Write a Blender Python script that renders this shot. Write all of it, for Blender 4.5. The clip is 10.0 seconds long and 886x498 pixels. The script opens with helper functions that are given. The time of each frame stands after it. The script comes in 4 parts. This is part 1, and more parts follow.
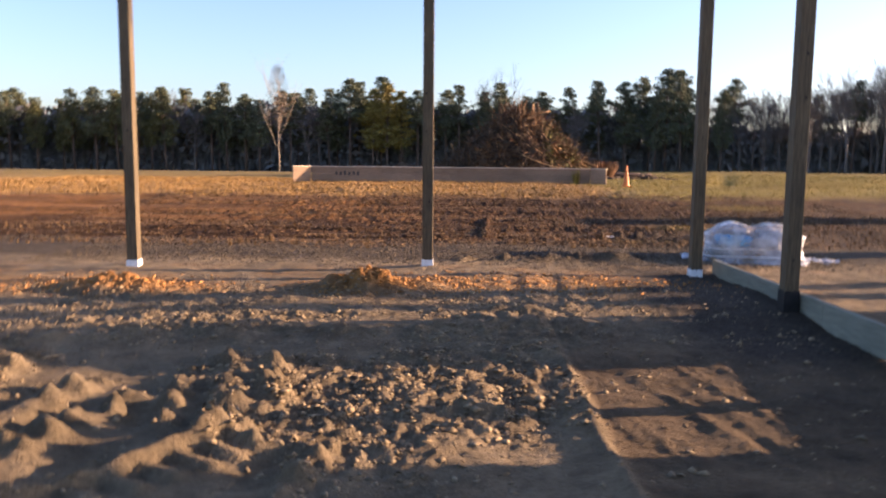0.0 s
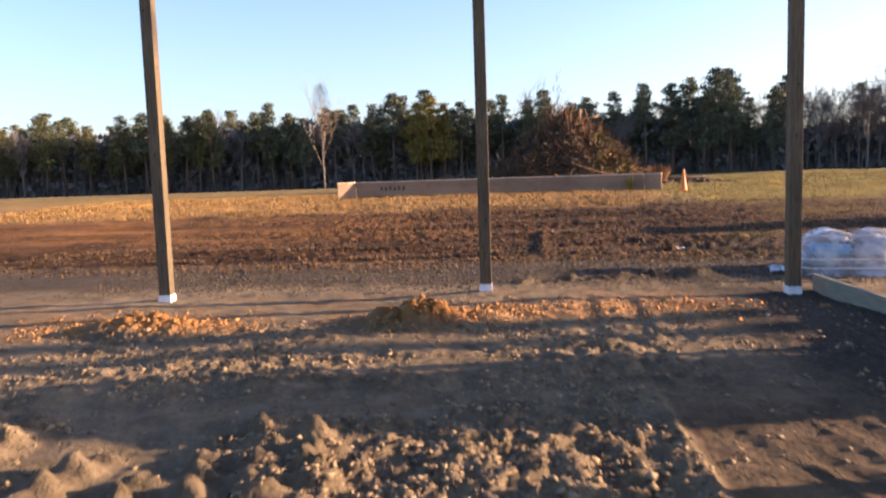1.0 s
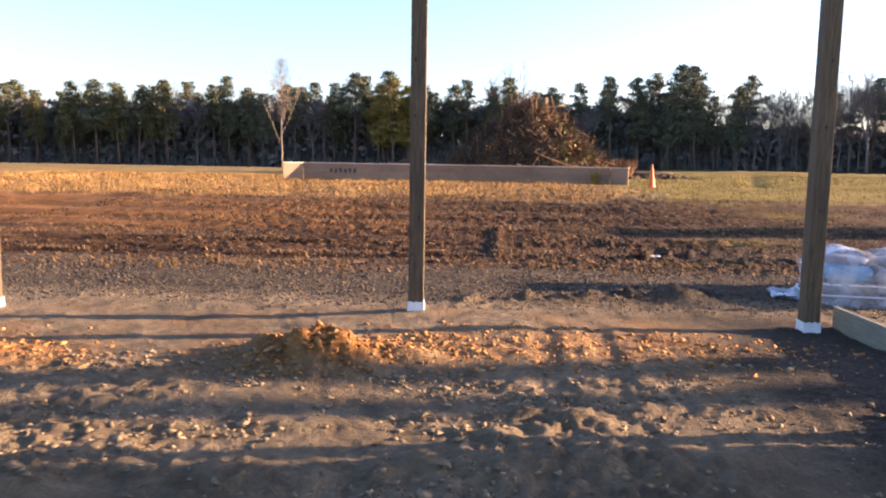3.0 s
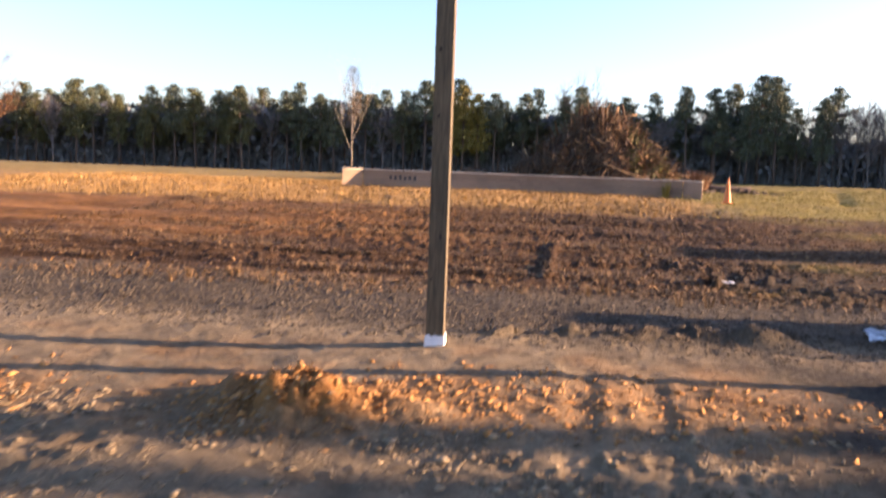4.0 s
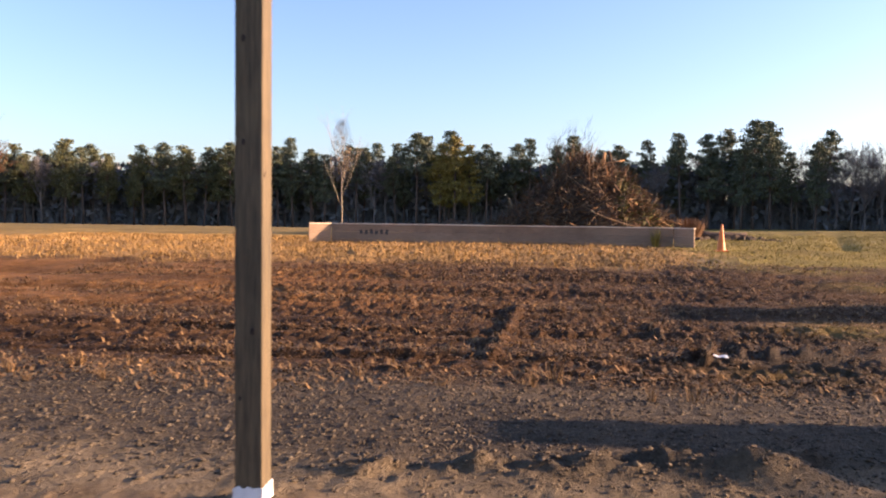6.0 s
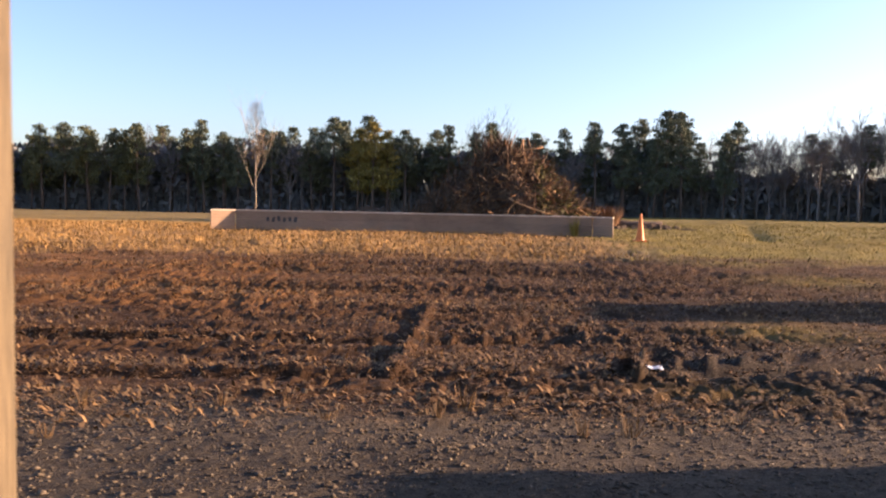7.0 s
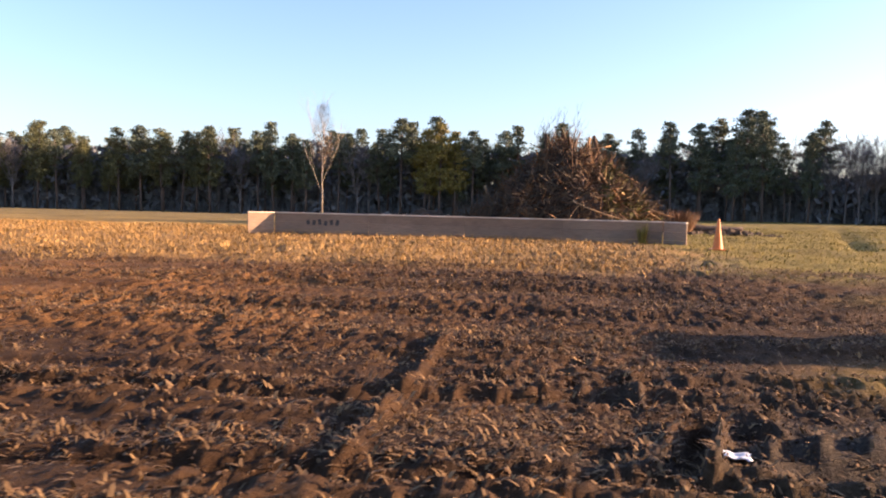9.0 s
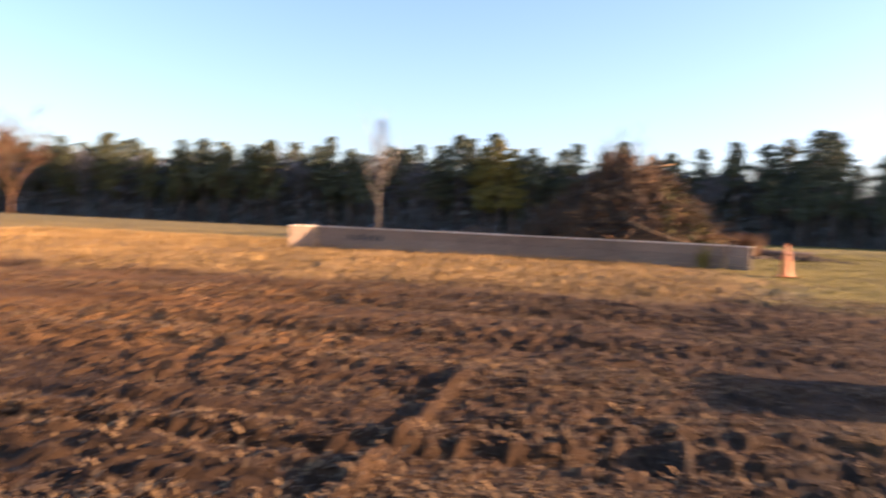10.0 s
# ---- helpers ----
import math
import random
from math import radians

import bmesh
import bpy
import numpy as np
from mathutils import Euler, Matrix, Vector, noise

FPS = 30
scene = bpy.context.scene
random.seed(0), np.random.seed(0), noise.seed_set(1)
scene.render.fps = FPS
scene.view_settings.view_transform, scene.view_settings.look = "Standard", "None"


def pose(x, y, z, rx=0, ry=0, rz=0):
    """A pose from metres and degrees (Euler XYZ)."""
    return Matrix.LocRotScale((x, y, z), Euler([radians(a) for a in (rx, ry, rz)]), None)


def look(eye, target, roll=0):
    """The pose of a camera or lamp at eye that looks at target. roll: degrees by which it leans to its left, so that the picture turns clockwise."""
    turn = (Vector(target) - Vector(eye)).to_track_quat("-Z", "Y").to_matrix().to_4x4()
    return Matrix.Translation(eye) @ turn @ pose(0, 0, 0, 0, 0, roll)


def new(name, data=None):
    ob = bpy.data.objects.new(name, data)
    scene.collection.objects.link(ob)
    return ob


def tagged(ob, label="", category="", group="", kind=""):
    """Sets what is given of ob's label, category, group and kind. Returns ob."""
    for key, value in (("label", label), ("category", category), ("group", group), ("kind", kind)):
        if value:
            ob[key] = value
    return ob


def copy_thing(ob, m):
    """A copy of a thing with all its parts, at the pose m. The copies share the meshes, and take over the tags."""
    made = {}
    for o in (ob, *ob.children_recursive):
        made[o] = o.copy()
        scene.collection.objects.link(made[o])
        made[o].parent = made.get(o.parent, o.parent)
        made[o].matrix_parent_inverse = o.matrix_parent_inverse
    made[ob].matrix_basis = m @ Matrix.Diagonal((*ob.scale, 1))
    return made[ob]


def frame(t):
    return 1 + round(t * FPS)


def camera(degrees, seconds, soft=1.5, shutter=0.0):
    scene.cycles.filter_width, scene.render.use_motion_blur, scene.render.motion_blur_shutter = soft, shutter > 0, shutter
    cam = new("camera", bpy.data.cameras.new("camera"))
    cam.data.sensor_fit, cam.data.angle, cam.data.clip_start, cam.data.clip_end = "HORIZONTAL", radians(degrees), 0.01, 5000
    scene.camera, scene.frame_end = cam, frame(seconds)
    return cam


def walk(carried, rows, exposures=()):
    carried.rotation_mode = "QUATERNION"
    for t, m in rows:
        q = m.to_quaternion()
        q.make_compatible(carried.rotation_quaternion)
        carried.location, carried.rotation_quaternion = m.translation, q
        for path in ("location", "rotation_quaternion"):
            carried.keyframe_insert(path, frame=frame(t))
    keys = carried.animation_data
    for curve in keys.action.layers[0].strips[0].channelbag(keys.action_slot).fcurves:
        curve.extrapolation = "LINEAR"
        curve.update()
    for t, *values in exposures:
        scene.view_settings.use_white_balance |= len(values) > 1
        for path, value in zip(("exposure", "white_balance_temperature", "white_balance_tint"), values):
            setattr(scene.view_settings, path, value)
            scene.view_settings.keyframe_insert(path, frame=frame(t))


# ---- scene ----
cam = camera(59.1, 10.0, 2.0, 0.5)
METRES, EYE, TILT, LEAN, TURN = 12.0, 1.5, -1.6, -0.70, 0.6
ROWS = [
    (0.0, 0.0, 0.0, 0.0, -0.01, -5.04, 0.16),
    (0.3, -0.001, 0.028, 0.0016, -0.7, -5.44, 4.86),
    (0.5, -0.0029, 0.046, 0.0028, -1.06, -5.35, 3.03),
    (0.8, -0.0085, 0.0716, 0.0047, 1.62, -5.18, 3.96),
    (1.0, -0.0125, 0.0883, 0.0055, 3.25, -4.16, 2.45),
    (1.2, -0.0155, 0.1052, 0.0054, 0.54, -3.33, 1.05),
    (1.5, -0.0172, 0.1317, 0.0051, -5.28, -6.17, 1.03),
    (1.8, -0.0161, 0.1599, 0.0063, -4.18, -3.59, 0.92),
    (2.0, -0.0142, 0.1792, 0.007, -0.5, -3.86, 0.19),
    (2.2, -0.0111, 0.1983, 0.0074, 0.16, -3.5, -0.48),
    (3.3, 0.0167, 0.3016, 0.0081, 0.72, -6.34, -0.28),
    (3.5, 0.0217, 0.3204, 0.0085, 2.69, -6.88, -1.78),
    (3.8, 0.0289, 0.3489, 0.0096, 5.36, -7.03, -1.84),
    (4.0, 0.0353, 0.3681, 0.0102, 5.69, -4.75, -1.49),
    (4.2, 0.0441, 0.3873, 0.0098, 4.59, -3.44, -1.93),
    (4.5, 0.0571, 0.4146, 0.0088, 2.6, -1.55, -1.48),
    (4.8, 0.064, 0.4385, 0.0135, 3.76, -2.04, 0.89),
    (5.0, 0.0671, 0.4547, 0.0161, 5.24, -2.70, 1.70),
    (5.2, 0.0709, 0.4727, 0.0163, 5.13, -0.08, -0.55),
    (6.3, 0.0976, 0.5932, 0.0154, 5.62, -1.16, -0.09),
    (6.5, 0.0985, 0.616, 0.0158, 4.05, -0.74, -1.28),
    (6.8, 0.1005, 0.649, 0.0191, 1.29, -1.04, 0.86),
    (7.0, 0.1022, 0.6699, 0.021, -0.37, -1.92, -0.47),
    (7.2, 0.1055, 0.69, 0.0214, 3.66, -3.23, 1.82),
    (7.5, 0.1136, 0.7199, 0.0219, 5.38, -3.97, 0.41),
    (7.8, 0.1222, 0.751, 0.0228, 5.3, -3.61, -0.88),
    (8.0, 0.1287, 0.7722, 0.0237, 0.22, -4.37, -0.49),
    (8.3, 0.137, 0.8037, 0.0264, -1.42, -4.27, 0.77),
    (8.5, 0.1421, 0.8235, 0.0276, -0.05, -2.29, 0.86),
    (8.8, 0.1487, 0.8509, 0.0279, 3.68, -2.22, 0.3),
    (9.0, 0.1538, 0.8694, 0.0278, 4.86, -1.82, -0.79),
    (9.3, 0.1636, 0.8995, 0.0275, 1.07, -1.88, -0.47),
    (9.5, 0.1695, 0.9197, 0.0277, -1.76, -3.71, -1.33),
    (9.8, 0.1749, 0.9482, 0.0289, 2.08, 0.1, -0.8),
    (10.0, 0.1771, 0.9664, 0.0299, 9.16, -0.68, -2.11),
]
walk(cam, [(t, pose(0, 0, EYE, TILT, LEAN, TURN) @ pose(METRES * x, METRES * y, METRES * z, 90 + pitch, roll, yaw)) for t, x, y, z, yaw, pitch, roll in ROWS],
     [(0.0, 1.98, 6030, 30), (1.5, 2.15, 6030, 30), (3.5, 2.4, 6030, 30), (4.5, 2.22, 6030, 30), (6.5, 1.92, 6030, 30), (7.5, 1.94, 6030, 30), (8.5, 2.1, 6030, 30), (9.5, 2.08, 6030, 30), (10.0, 2.15, 6030, 30)])

# ---- light: low winter sun from the right and a little ahead, clear sky ----
SUN_ELEV, SUN_AZ = radians(12.0), radians(8.5)      # azimuth from +x towards +y
world = bpy.data.worlds.new("world")
scene.world = world
world.use_nodes = True
wn = world.node_tree
sky = wn.nodes.new("ShaderNodeTexSky")
sky.sky_type = "NISHITA"
sky.sun_disc = False
sky.sun_elevation, sky.sun_rotation = SUN_ELEV, radians(90) - SUN_AZ
sky.altitude, sky.air_density, sky.dust_density, sky.ozone_density = 100, 1.0, 1.5, 2.4
wn.nodes["Background"].inputs["Strength"].default_value = 0.088
wn.links.new(sky.outputs["Color"], wn.nodes["Background"].inputs["Color"])
sun = new("sun", bpy.data.lights.new("sun", "SUN"))
sun.data.energy, sun.data.angle, sun.data.color = 5.0, radians(0.53), (1.0, 0.71, 0.385)
sun_dir = Vector((math.cos(SUN_ELEV) * math.cos(SUN_AZ), math.cos(SUN_ELEV) * math.sin(SUN_AZ), math.sin(SUN_ELEV)))
sun.matrix_world = look(sun_dir * 50, (0, 0, 0))


# ---- materials ----
def nodes_of(name, rough=0.8, metal=0.0, spec=0.3):
    m = bpy.data.materials.new(name)
    m.use_nodes = True
    t = m.node_tree
    b = t.nodes["Principled BSDF"]
    b.inputs["Roughness"].default_value = rough
    b.inputs["Metallic"].default_value = metal
    b.inputs["Specular IOR Level"].default_value = spec
    return m, t, b


def noise_node(t, scale, detail=4, rough=0.6, stretch=None):
    co = t.nodes.new("ShaderNodeTexCoord")
    n = t.nodes.new("ShaderNodeTexNoise")
    n.inputs["Scale"].default_value = scale
    n.inputs["Detail"].default_value = detail
    n.inputs["Roughness"].default_value = rough
    if stretch:
        mp = t.nodes.new("ShaderNodeMapping")
        mp.inputs["Scale"].default_value = stretch
        t.links.new(co.outputs["Object"], mp.inputs["Vector"])
        t.links.new(mp.outputs["Vector"], n.inputs["Vector"])
    else:
        t.links.new(co.outputs["Object"], n.inputs["Vector"])
    return n.outputs["Fac"]


def ramp(t, fac, stops):
    r = t.nodes.new("ShaderNodeValToRGB")
    el = r.color_ramp.elements
    while len(el) < len(stops):
        el.new(0.5)
    for e, (p, c) in zip(el, stops):
        e.position, e.color = p, (*c, 1)
    t.links.new(fac, r.inputs["Fac"])
    return r.outputs["Color"]


def mix(t, fac, a, b, mode="MIX"):
    n = t.nodes.new("ShaderNodeMix")
    n.data_type, n.blend_type = "RGBA", mode
    for sock, v in ((n.inputs[0], fac), (n.inputs[6], a), (n.inputs[7], b)):
        if isinstance(v, (int, float)):
            sock.default_value = v
        elif isinstance(v, tuple):
            sock.default_value = (*v, 1)
        else:
            t.links.new(v, sock)
    return n.outputs[2]


def bump(t, b, fac, dist=0.01, strength=0.6):
    n = t.nodes.new("ShaderNodeBump")
    n.inputs["Distance"].default_value, n.inputs["Strength"].default_value = dist, strength
    t.links.new(fac, n.inputs["Height"])
    t.links.new(n.outputs["Normal"], b.inputs["Normal"])


def simple(name, c1, c2, scale, rough=0.8, metal=0.0, spec=0.3, stretch=None, dist=0.005, strength=0.5, island=0.0, rnd=0.0):
    """Two tones over coarse and fine noise, with relief; island and rnd vary it from piece to piece."""
    m, t, b = nodes_of(name, rough, metal, spec)
    n1 = noise_node(t, scale, 5, 0.65, stretch)
    n2 = noise_node(t, scale * 0.13, 3, 0.5)
    base = ramp(t, n1, [(0.32, c1), (0.68, c2)])
    col = mix(t, 0.5, base, ramp(t, n2, [(0.3, (0.62, 0.62, 0.62)), (0.7, (1.25, 1.2, 1.15))]), "MULTIPLY")
    if island or rnd:
        src = t.nodes.new("ShaderNodeNewGeometry").outputs["Random Per Island"] if island else t.nodes.new("ShaderNodeObjectInfo").outputs["Random"]
        k = island or rnd
        col = mix(t, 1.0, col, ramp(t, src, [(0.0, (1 - k,) * 3), (1.0, (1 + k,) * 3)]), "MULTIPLY")
    t.links.new(col, b.inputs["Base Color"])
    bump(t, b, n1, dist, strength)
    return m


WOOD_POST = simple("weathered_post_wood", (0.06, 0.045, 0.027), (0.15, 0.113, 0.063), 9.0, 0.75, stretch=(9, 9, 0.55), dist=0.004, rnd=0.12)
KNOT = simple("dark_knot_wood", (0.018, 0.012, 0.008), (0.05, 0.033, 0.02), 30.0, 0.7)
WOOD_SKIRT = simple("treated_board_wood", (0.125, 0.13, 0.10), (0.22, 0.225, 0.175), 8.0, 0.75, stretch=(7, 0.5, 7), rnd=0.1)
WOOD_PANEL = simple("grey_board_wood", (0.20, 0.135, 0.088), (0.34, 0.235, 0.155), 6.0, 0.8, stretch=(0.5, 1, 8), rnd=0.12)
WOOD_CAP = simple("pale_new_lumber", (0.55, 0.45, 0.33), (0.72, 0.61, 0.47), 6.0, 0.7, stretch=(0.5, 3, 3), rnd=0.1)
SLEEVE_WHITE = simple("white_post_wrap", (0.70, 0.70, 0.70), (0.82, 0.82, 0.80), 14.0, 0.5)
SLEEVE_DARK = simple("dark_post_wrap", (0.010, 0.009, 0.009), (0.022, 0.02, 0.019), 14.0, 0.6)
BARK_PINE = simple("pine_bark", (0.07, 0.05, 0.04), (0.16, 0.11, 0.08), 6.0, 0.9, stretch=(3, 3, 0.7), dist=0.03)
BARK_PALE = simple("pale_birch_bark", (0.17, 0.14, 0.105), (0.31, 0.255, 0.195), 4.0, 0.75, stretch=(1, 1, 3), dist=0.01)
BARK_GREY = simple("grey_bare_twigs", (0.105, 0.09, 0.08), (0.20, 0.172, 0.15), 5.0, 0.9, dist=0.01)
NEEDLES = simple("pine_needles", (0.062, 0.076, 0.050), (0.145, 0.158, 0.082), 0.9, 0.75, island=0.35, rnd=0.0)
NEEDLES_GOLD = simple("yellow_green_needles", (0.16, 0.14, 0.035), (0.32, 0.25, 0.06), 0.9, 0.75, island=0.35)
TWIGS_RUST = simple("rusty_twigs", (0.10, 0.05, 0.024), (0.22, 0.115, 0.05), 2.0, 0.85, island=0.3)
PILE_SOIL = simple("dark_pile_soil", (0.03, 0.02, 0.013), (0.09, 0.058, 0.033), 2.2, 0.95, dist=0.08)
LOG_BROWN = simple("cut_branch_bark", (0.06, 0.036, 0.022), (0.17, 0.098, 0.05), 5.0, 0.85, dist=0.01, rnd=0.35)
# pale branch wood; its colour also carries the sunlight on the heap's right flank
LOG_PALE_LIT = simple("pale_sunlit_branch_wood", (0.30, 0.17, 0.075), (0.52, 0.32, 0.15), 5.0, 0.8, dist=0.01, rnd=0.3)
TWIG_MIX = simple("heaped_twigs", (0.04, 0.028, 0.018), (0.15, 0.10, 0.055), 1.1, 0.85, island=0.45)
LEAF_PILE = simple("wilted_green_leaves", (0.06, 0.065, 0.018), (0.15, 0.13, 0.035), 1.5, 0.8, island=0.35)
CONE_ORANGE = simple("faded_orange_plastic", (0.62, 0.17, 0.035), (0.75, 0.24, 0.06), 8.0, 0.5)
PAINT_BLACK = simple("black_spray_paint", (0.045, 0.04, 0.036), (0.08, 0.072, 0.064), 20.0, 0.6)
BAG_BLUE = simple("blue_bag_plastic", (0.03, 0.17, 0.42), (0.07, 0.30, 0.56), 4.0, 0.45)
BAG_GREY = simple("grey_bag_paper", (0.13, 0.125, 0.125), (0.26, 0.25, 0.24), 5.0, 0.7)
PALLET_WOOD = simple("grey_pallet_wood", (0.16, 0.13, 0.10), (0.30, 0.25, 0.19), 8.0, 0.85, rnd=0.15)
# bluish grey: the deep shade and distance haze of the woods, put into colour
WOODS_HAZY_SHADE = simple("hazy_shaded_woods", (0.11, 0.117, 0.122), (0.215, 0.215, 0.206), 0.8, 0.9, island=0.3)
STRAW = simple("dry_straw", (0.085, 0.047, 0.018), (0.24, 0.14, 0.055), 3.0, 0.8, island=0.4)
STRAW_GOLD = simple("golden_dry_grass", (0.21, 0.118, 0.032), (0.44, 0.262, 0.082), 0.8, 0.8, island=0.35)
LEAF_DRY = simple("withered_brown_leaves", (0.13, 0.085, 0.045), (0.27, 0.18, 0.095), 2.0, 0.85, island=0.4)
NEEDLES_OLIVE = simple("olive_green_needles", (0.075, 0.082, 0.036), (0.16, 0.155, 0.06), 0.9, 0.75, island=0.35)
GRASS = simple("short_winter_grass", (0.15, 0.12, 0.02), (0.31, 0.235, 0.045), 1.2, 0.8, island=0.4)
CLOD_GRAVEL = simple("grey_brown_stones", (0.046, 0.035, 0.024), (0.118, 0.09, 0.059), 6.0, 0.95, island=0.3, dist=0.01)
CLOD_TAN = simple("tan_soil_clods", (0.13, 0.096, 0.056), (0.29, 0.215, 0.125), 6.0, 0.95, island=0.25, dist=0.01)
CLOD_CLAY = simple("orange_clay_clods", (0.22, 0.10, 0.03), (0.45, 0.225, 0.07), 7.0, 0.95, island=0.25, dist=0.01)
CLOD_DARK = simple("brown_mud_clods", (0.034, 0.018, 0.009), (0.10, 0.053, 0.024), 6.0, 0.95, island=0.3, dist=0.01)
SHEET_PALE = simple("pale_scrap_plastic", (0.66, 0.66, 0.66), (0.80, 0.80, 0.79), 6.0, 0.4)


def plastic_film():
    m, t, b = nodes_of("clear_white_plastic_film", 0.22, 0.0, 0.5)
    n = noise_node(t, 3.5, 5, 0.65)
    t.links.new(ramp(t, n, [(0.3, (0.50, 0.52, 0.56)), (0.7, (0.80, 0.81, 0.84))]), b.inputs["Base Color"])
    t.links.new(ramp(t, noise_node(t, 1.7, 4, 0.6), [(0.36, (0.16,) * 3), (0.66, (0.78,) * 3)]), b.inputs["Alpha"])
    bump(t, b, noise_node(t, 11, 4, 0.6), 0.02, 0.8)
    return m


PLASTIC = plastic_film()


def soil_material():
    """Bare soil; the sheet's own attributes say where clay, mud, gravel with darkened ground, straw and grass lie."""
    m, t, b = nodes_of("site_soil", 0.95, 0.0, 0.15)

    def mask(name):
        a = t.nodes.new("ShaderNodeAttribute")
        a.attribute_name = name
        return a.outputs["Fac"]
    big, mid, fine = noise_node(t, 0.35, 4), noise_node(t, 3.2, 5, 0.65), noise_node(t, 26, 5, 0.7)
    col = ramp(t, mid, [(0.3, (0.150, 0.112, 0.067)), (0.7, (0.32, 0.24, 0.145))])
    col = mix(t, mask("mud"), col, ramp(t, mid, [(0.28, (0.036, 0.020, 0.009)), (0.72, (0.115, 0.060, 0.0245))]))
    col = mix(t, mask("clay"), col, ramp(t, mid, [(0.3, (0.30, 0.135, 0.04)), (0.7, (0.52, 0.255, 0.078))]))
    col = mix(t, mask("gravel"), col, ramp(t, fine, [(0.35, (0.027, 0.021, 0.016)), (0.7, (0.085, 0.067, 0.049))]))
    col = mix(t, mask("straw"), col, ramp(t, fine, [(0.3, (0.26, 0.15, 0.05)), (0.7, (0.50, 0.30, 0.112))]))
    col = mix(t, mask("grass"), col, ramp(t, mid, [(0.3, (0.19, 0.145, 0.027)), (0.7, (0.34, 0.25, 0.055))]))
    streak = noise_node(t, 1.0, 4, 0.55, (0.16, 0.75, 0.3))
    col = mix(t, mask("mud"), col, mix(t, 0.75, col, ramp(t, streak, [(0.34, (0.55, 0.50, 0.46)), (0.62, (1.45, 1.40, 1.30))]), "MULTIPLY"))
    col = mix(t, 0.9, col, ramp(t, big, [(0.3, (0.42, 0.42, 0.42)), (0.7, (0.92, 0.91, 0.90))]), "MULTIPLY")
    col = mix(t, 0.55, col, ramp(t, fine, [(0.3, (0.62, 0.60, 0.58)), (0.7, (1.25, 1.25, 1.25))]), "MULTIPLY")
    t.links.new(col, b.inputs["Base Color"])
    grit = noise_node(t, 75, 3, 0.7)
    both = t.nodes.new("ShaderNodeMath")
    both.operation = "MULTIPLY_ADD"
    both.inputs[1].default_value = 0.45
    t.links.new(grit, both.inputs[0])
    t.links.new(fine, both.inputs[2])
    bump(t, b, both.outputs[0], 0.030, 1.0)
    return m


SOIL = soil_material()


# ---- mesh helpers ----
def mesh_ob(name, verts, faces, material, parent=None, smooth=False, label=""):
    me = bpy.data.meshes.new(name)
    me.from_pydata([tuple(v) for v in verts], [], [tuple(f) for f in faces])
    me.materials.append(material)
    if smooth:
        me.polygons.foreach_set("use_smooth", [True] * len(me.polygons))
    me.update()
    ob = new(name, me)
    if parent:
        ob.parent = parent
    if label:
        ob["label"] = label
    return ob


def part(name, bm, material, parent=None, label="", smooth=False):
    me = bpy.data.meshes.new(name)
    if smooth:
        for f in bm.faces:
            f.smooth = True
    bm.to_mesh(me)
    bm.free()
    me.materials.append(material)
    ob = new(name, me)
    if parent:
        ob.parent = parent
    if label:
        ob["label"] = label
    return ob


def box_bm(x0, x1, y0, y1, z0, z1, bevel=0.0, cuts=0):
    bm = bmesh.new()
    bmesh.ops.create_cube(bm, size=1)
    for v in bm.verts:
        v.co = Vector(((x0 + x1) / 2 + v.co.x * (x1 - x0), (y0 + y1) / 2 + v.co.y * (y1 - y0), (z0 + z1) / 2 + v.co.z * (z1 - z0)))
    if bevel:
        bmesh.ops.bevel(bm, geom=bm.edges[:], offset=bevel, segments=2, affect="EDGES", profile=0.6)
    return bm


def tube(verts, faces, pts, radii, sides=5):
    """Adds a tapered tube along pts to the lists."""
    start = len(verts)
    for i, (p, r) in enumerate(zip(pts, radii)):
        d = (Vector(pts[min(i + 1, len(pts) - 1)]) - Vector(pts[max(i - 1, 0)])).normalized()
        u = d.cross(Vector((0.3, 0.9, 0.2))).normalized()
        w = d.cross(u)
        for k in range(sides):
            a = 2 * math.pi * k / sides
            verts.append(Vector(p) + (u * math.cos(a) + w * math.sin(a)) * r)
    for i in range(len(pts) - 1):
        for k in range(sides):
            a, b2 = start + i * sides + k, start + i * sides + (k + 1) % sides
            faces.append((a, b2, b2 + sides, a + sides))
    faces.append(tuple(start + k for k in reversed(range(sides))))
    faces.append(tuple(start + (len(pts) - 1) * sides + k for k in range(sides)))


def empty(name, m, label, category, group="", kind=""):
    ob = new(name)
    ob.matrix_world = m
    return tagged(ob, label, category, group, kind)


# ---- ground ----
TABLE = np.random.default_rng(7).random((1024, 1024)).astype(np.float32)


def vnoise(x, y, seed):
    x, y = np.asarray(x, np.float32) + 0.0, np.asarray(y, np.float32) + 0.0
    qx, qy = np.floor(x), np.floor(y)
    fx, fy = x - qx, y - qy
    ix, iy = (qx.astype(np.int32) + seed * 137) & 1023, (qy.astype(np.int32) + seed * 71) & 1023
    jx, jy = (ix + 1) & 1023, (iy + 1) & 1023
    fx, fy = fx * fx * (3 - 2 * fx), fy * fy * (3 - 2 * fy)
    a, b, c, d = TABLE[ix, iy], TABLE[jx, iy], TABLE[ix, jy], TABLE[jx, jy]
    a = a + (b - a) * fx
    return a + (c + (d - c) * fx - a) * fy


def fbm(x, y, seed, octaves=4, gain=0.5):
    s, amp, tot = 0, 1.0, 0.0
    for o in range(octaves):
        s = s + amp * vnoise(x * 2 ** o + 17.3 * o, y * 2 ** o - 9.1 * o, seed + o)
        tot += amp
        amp *= gain
    return s / tot


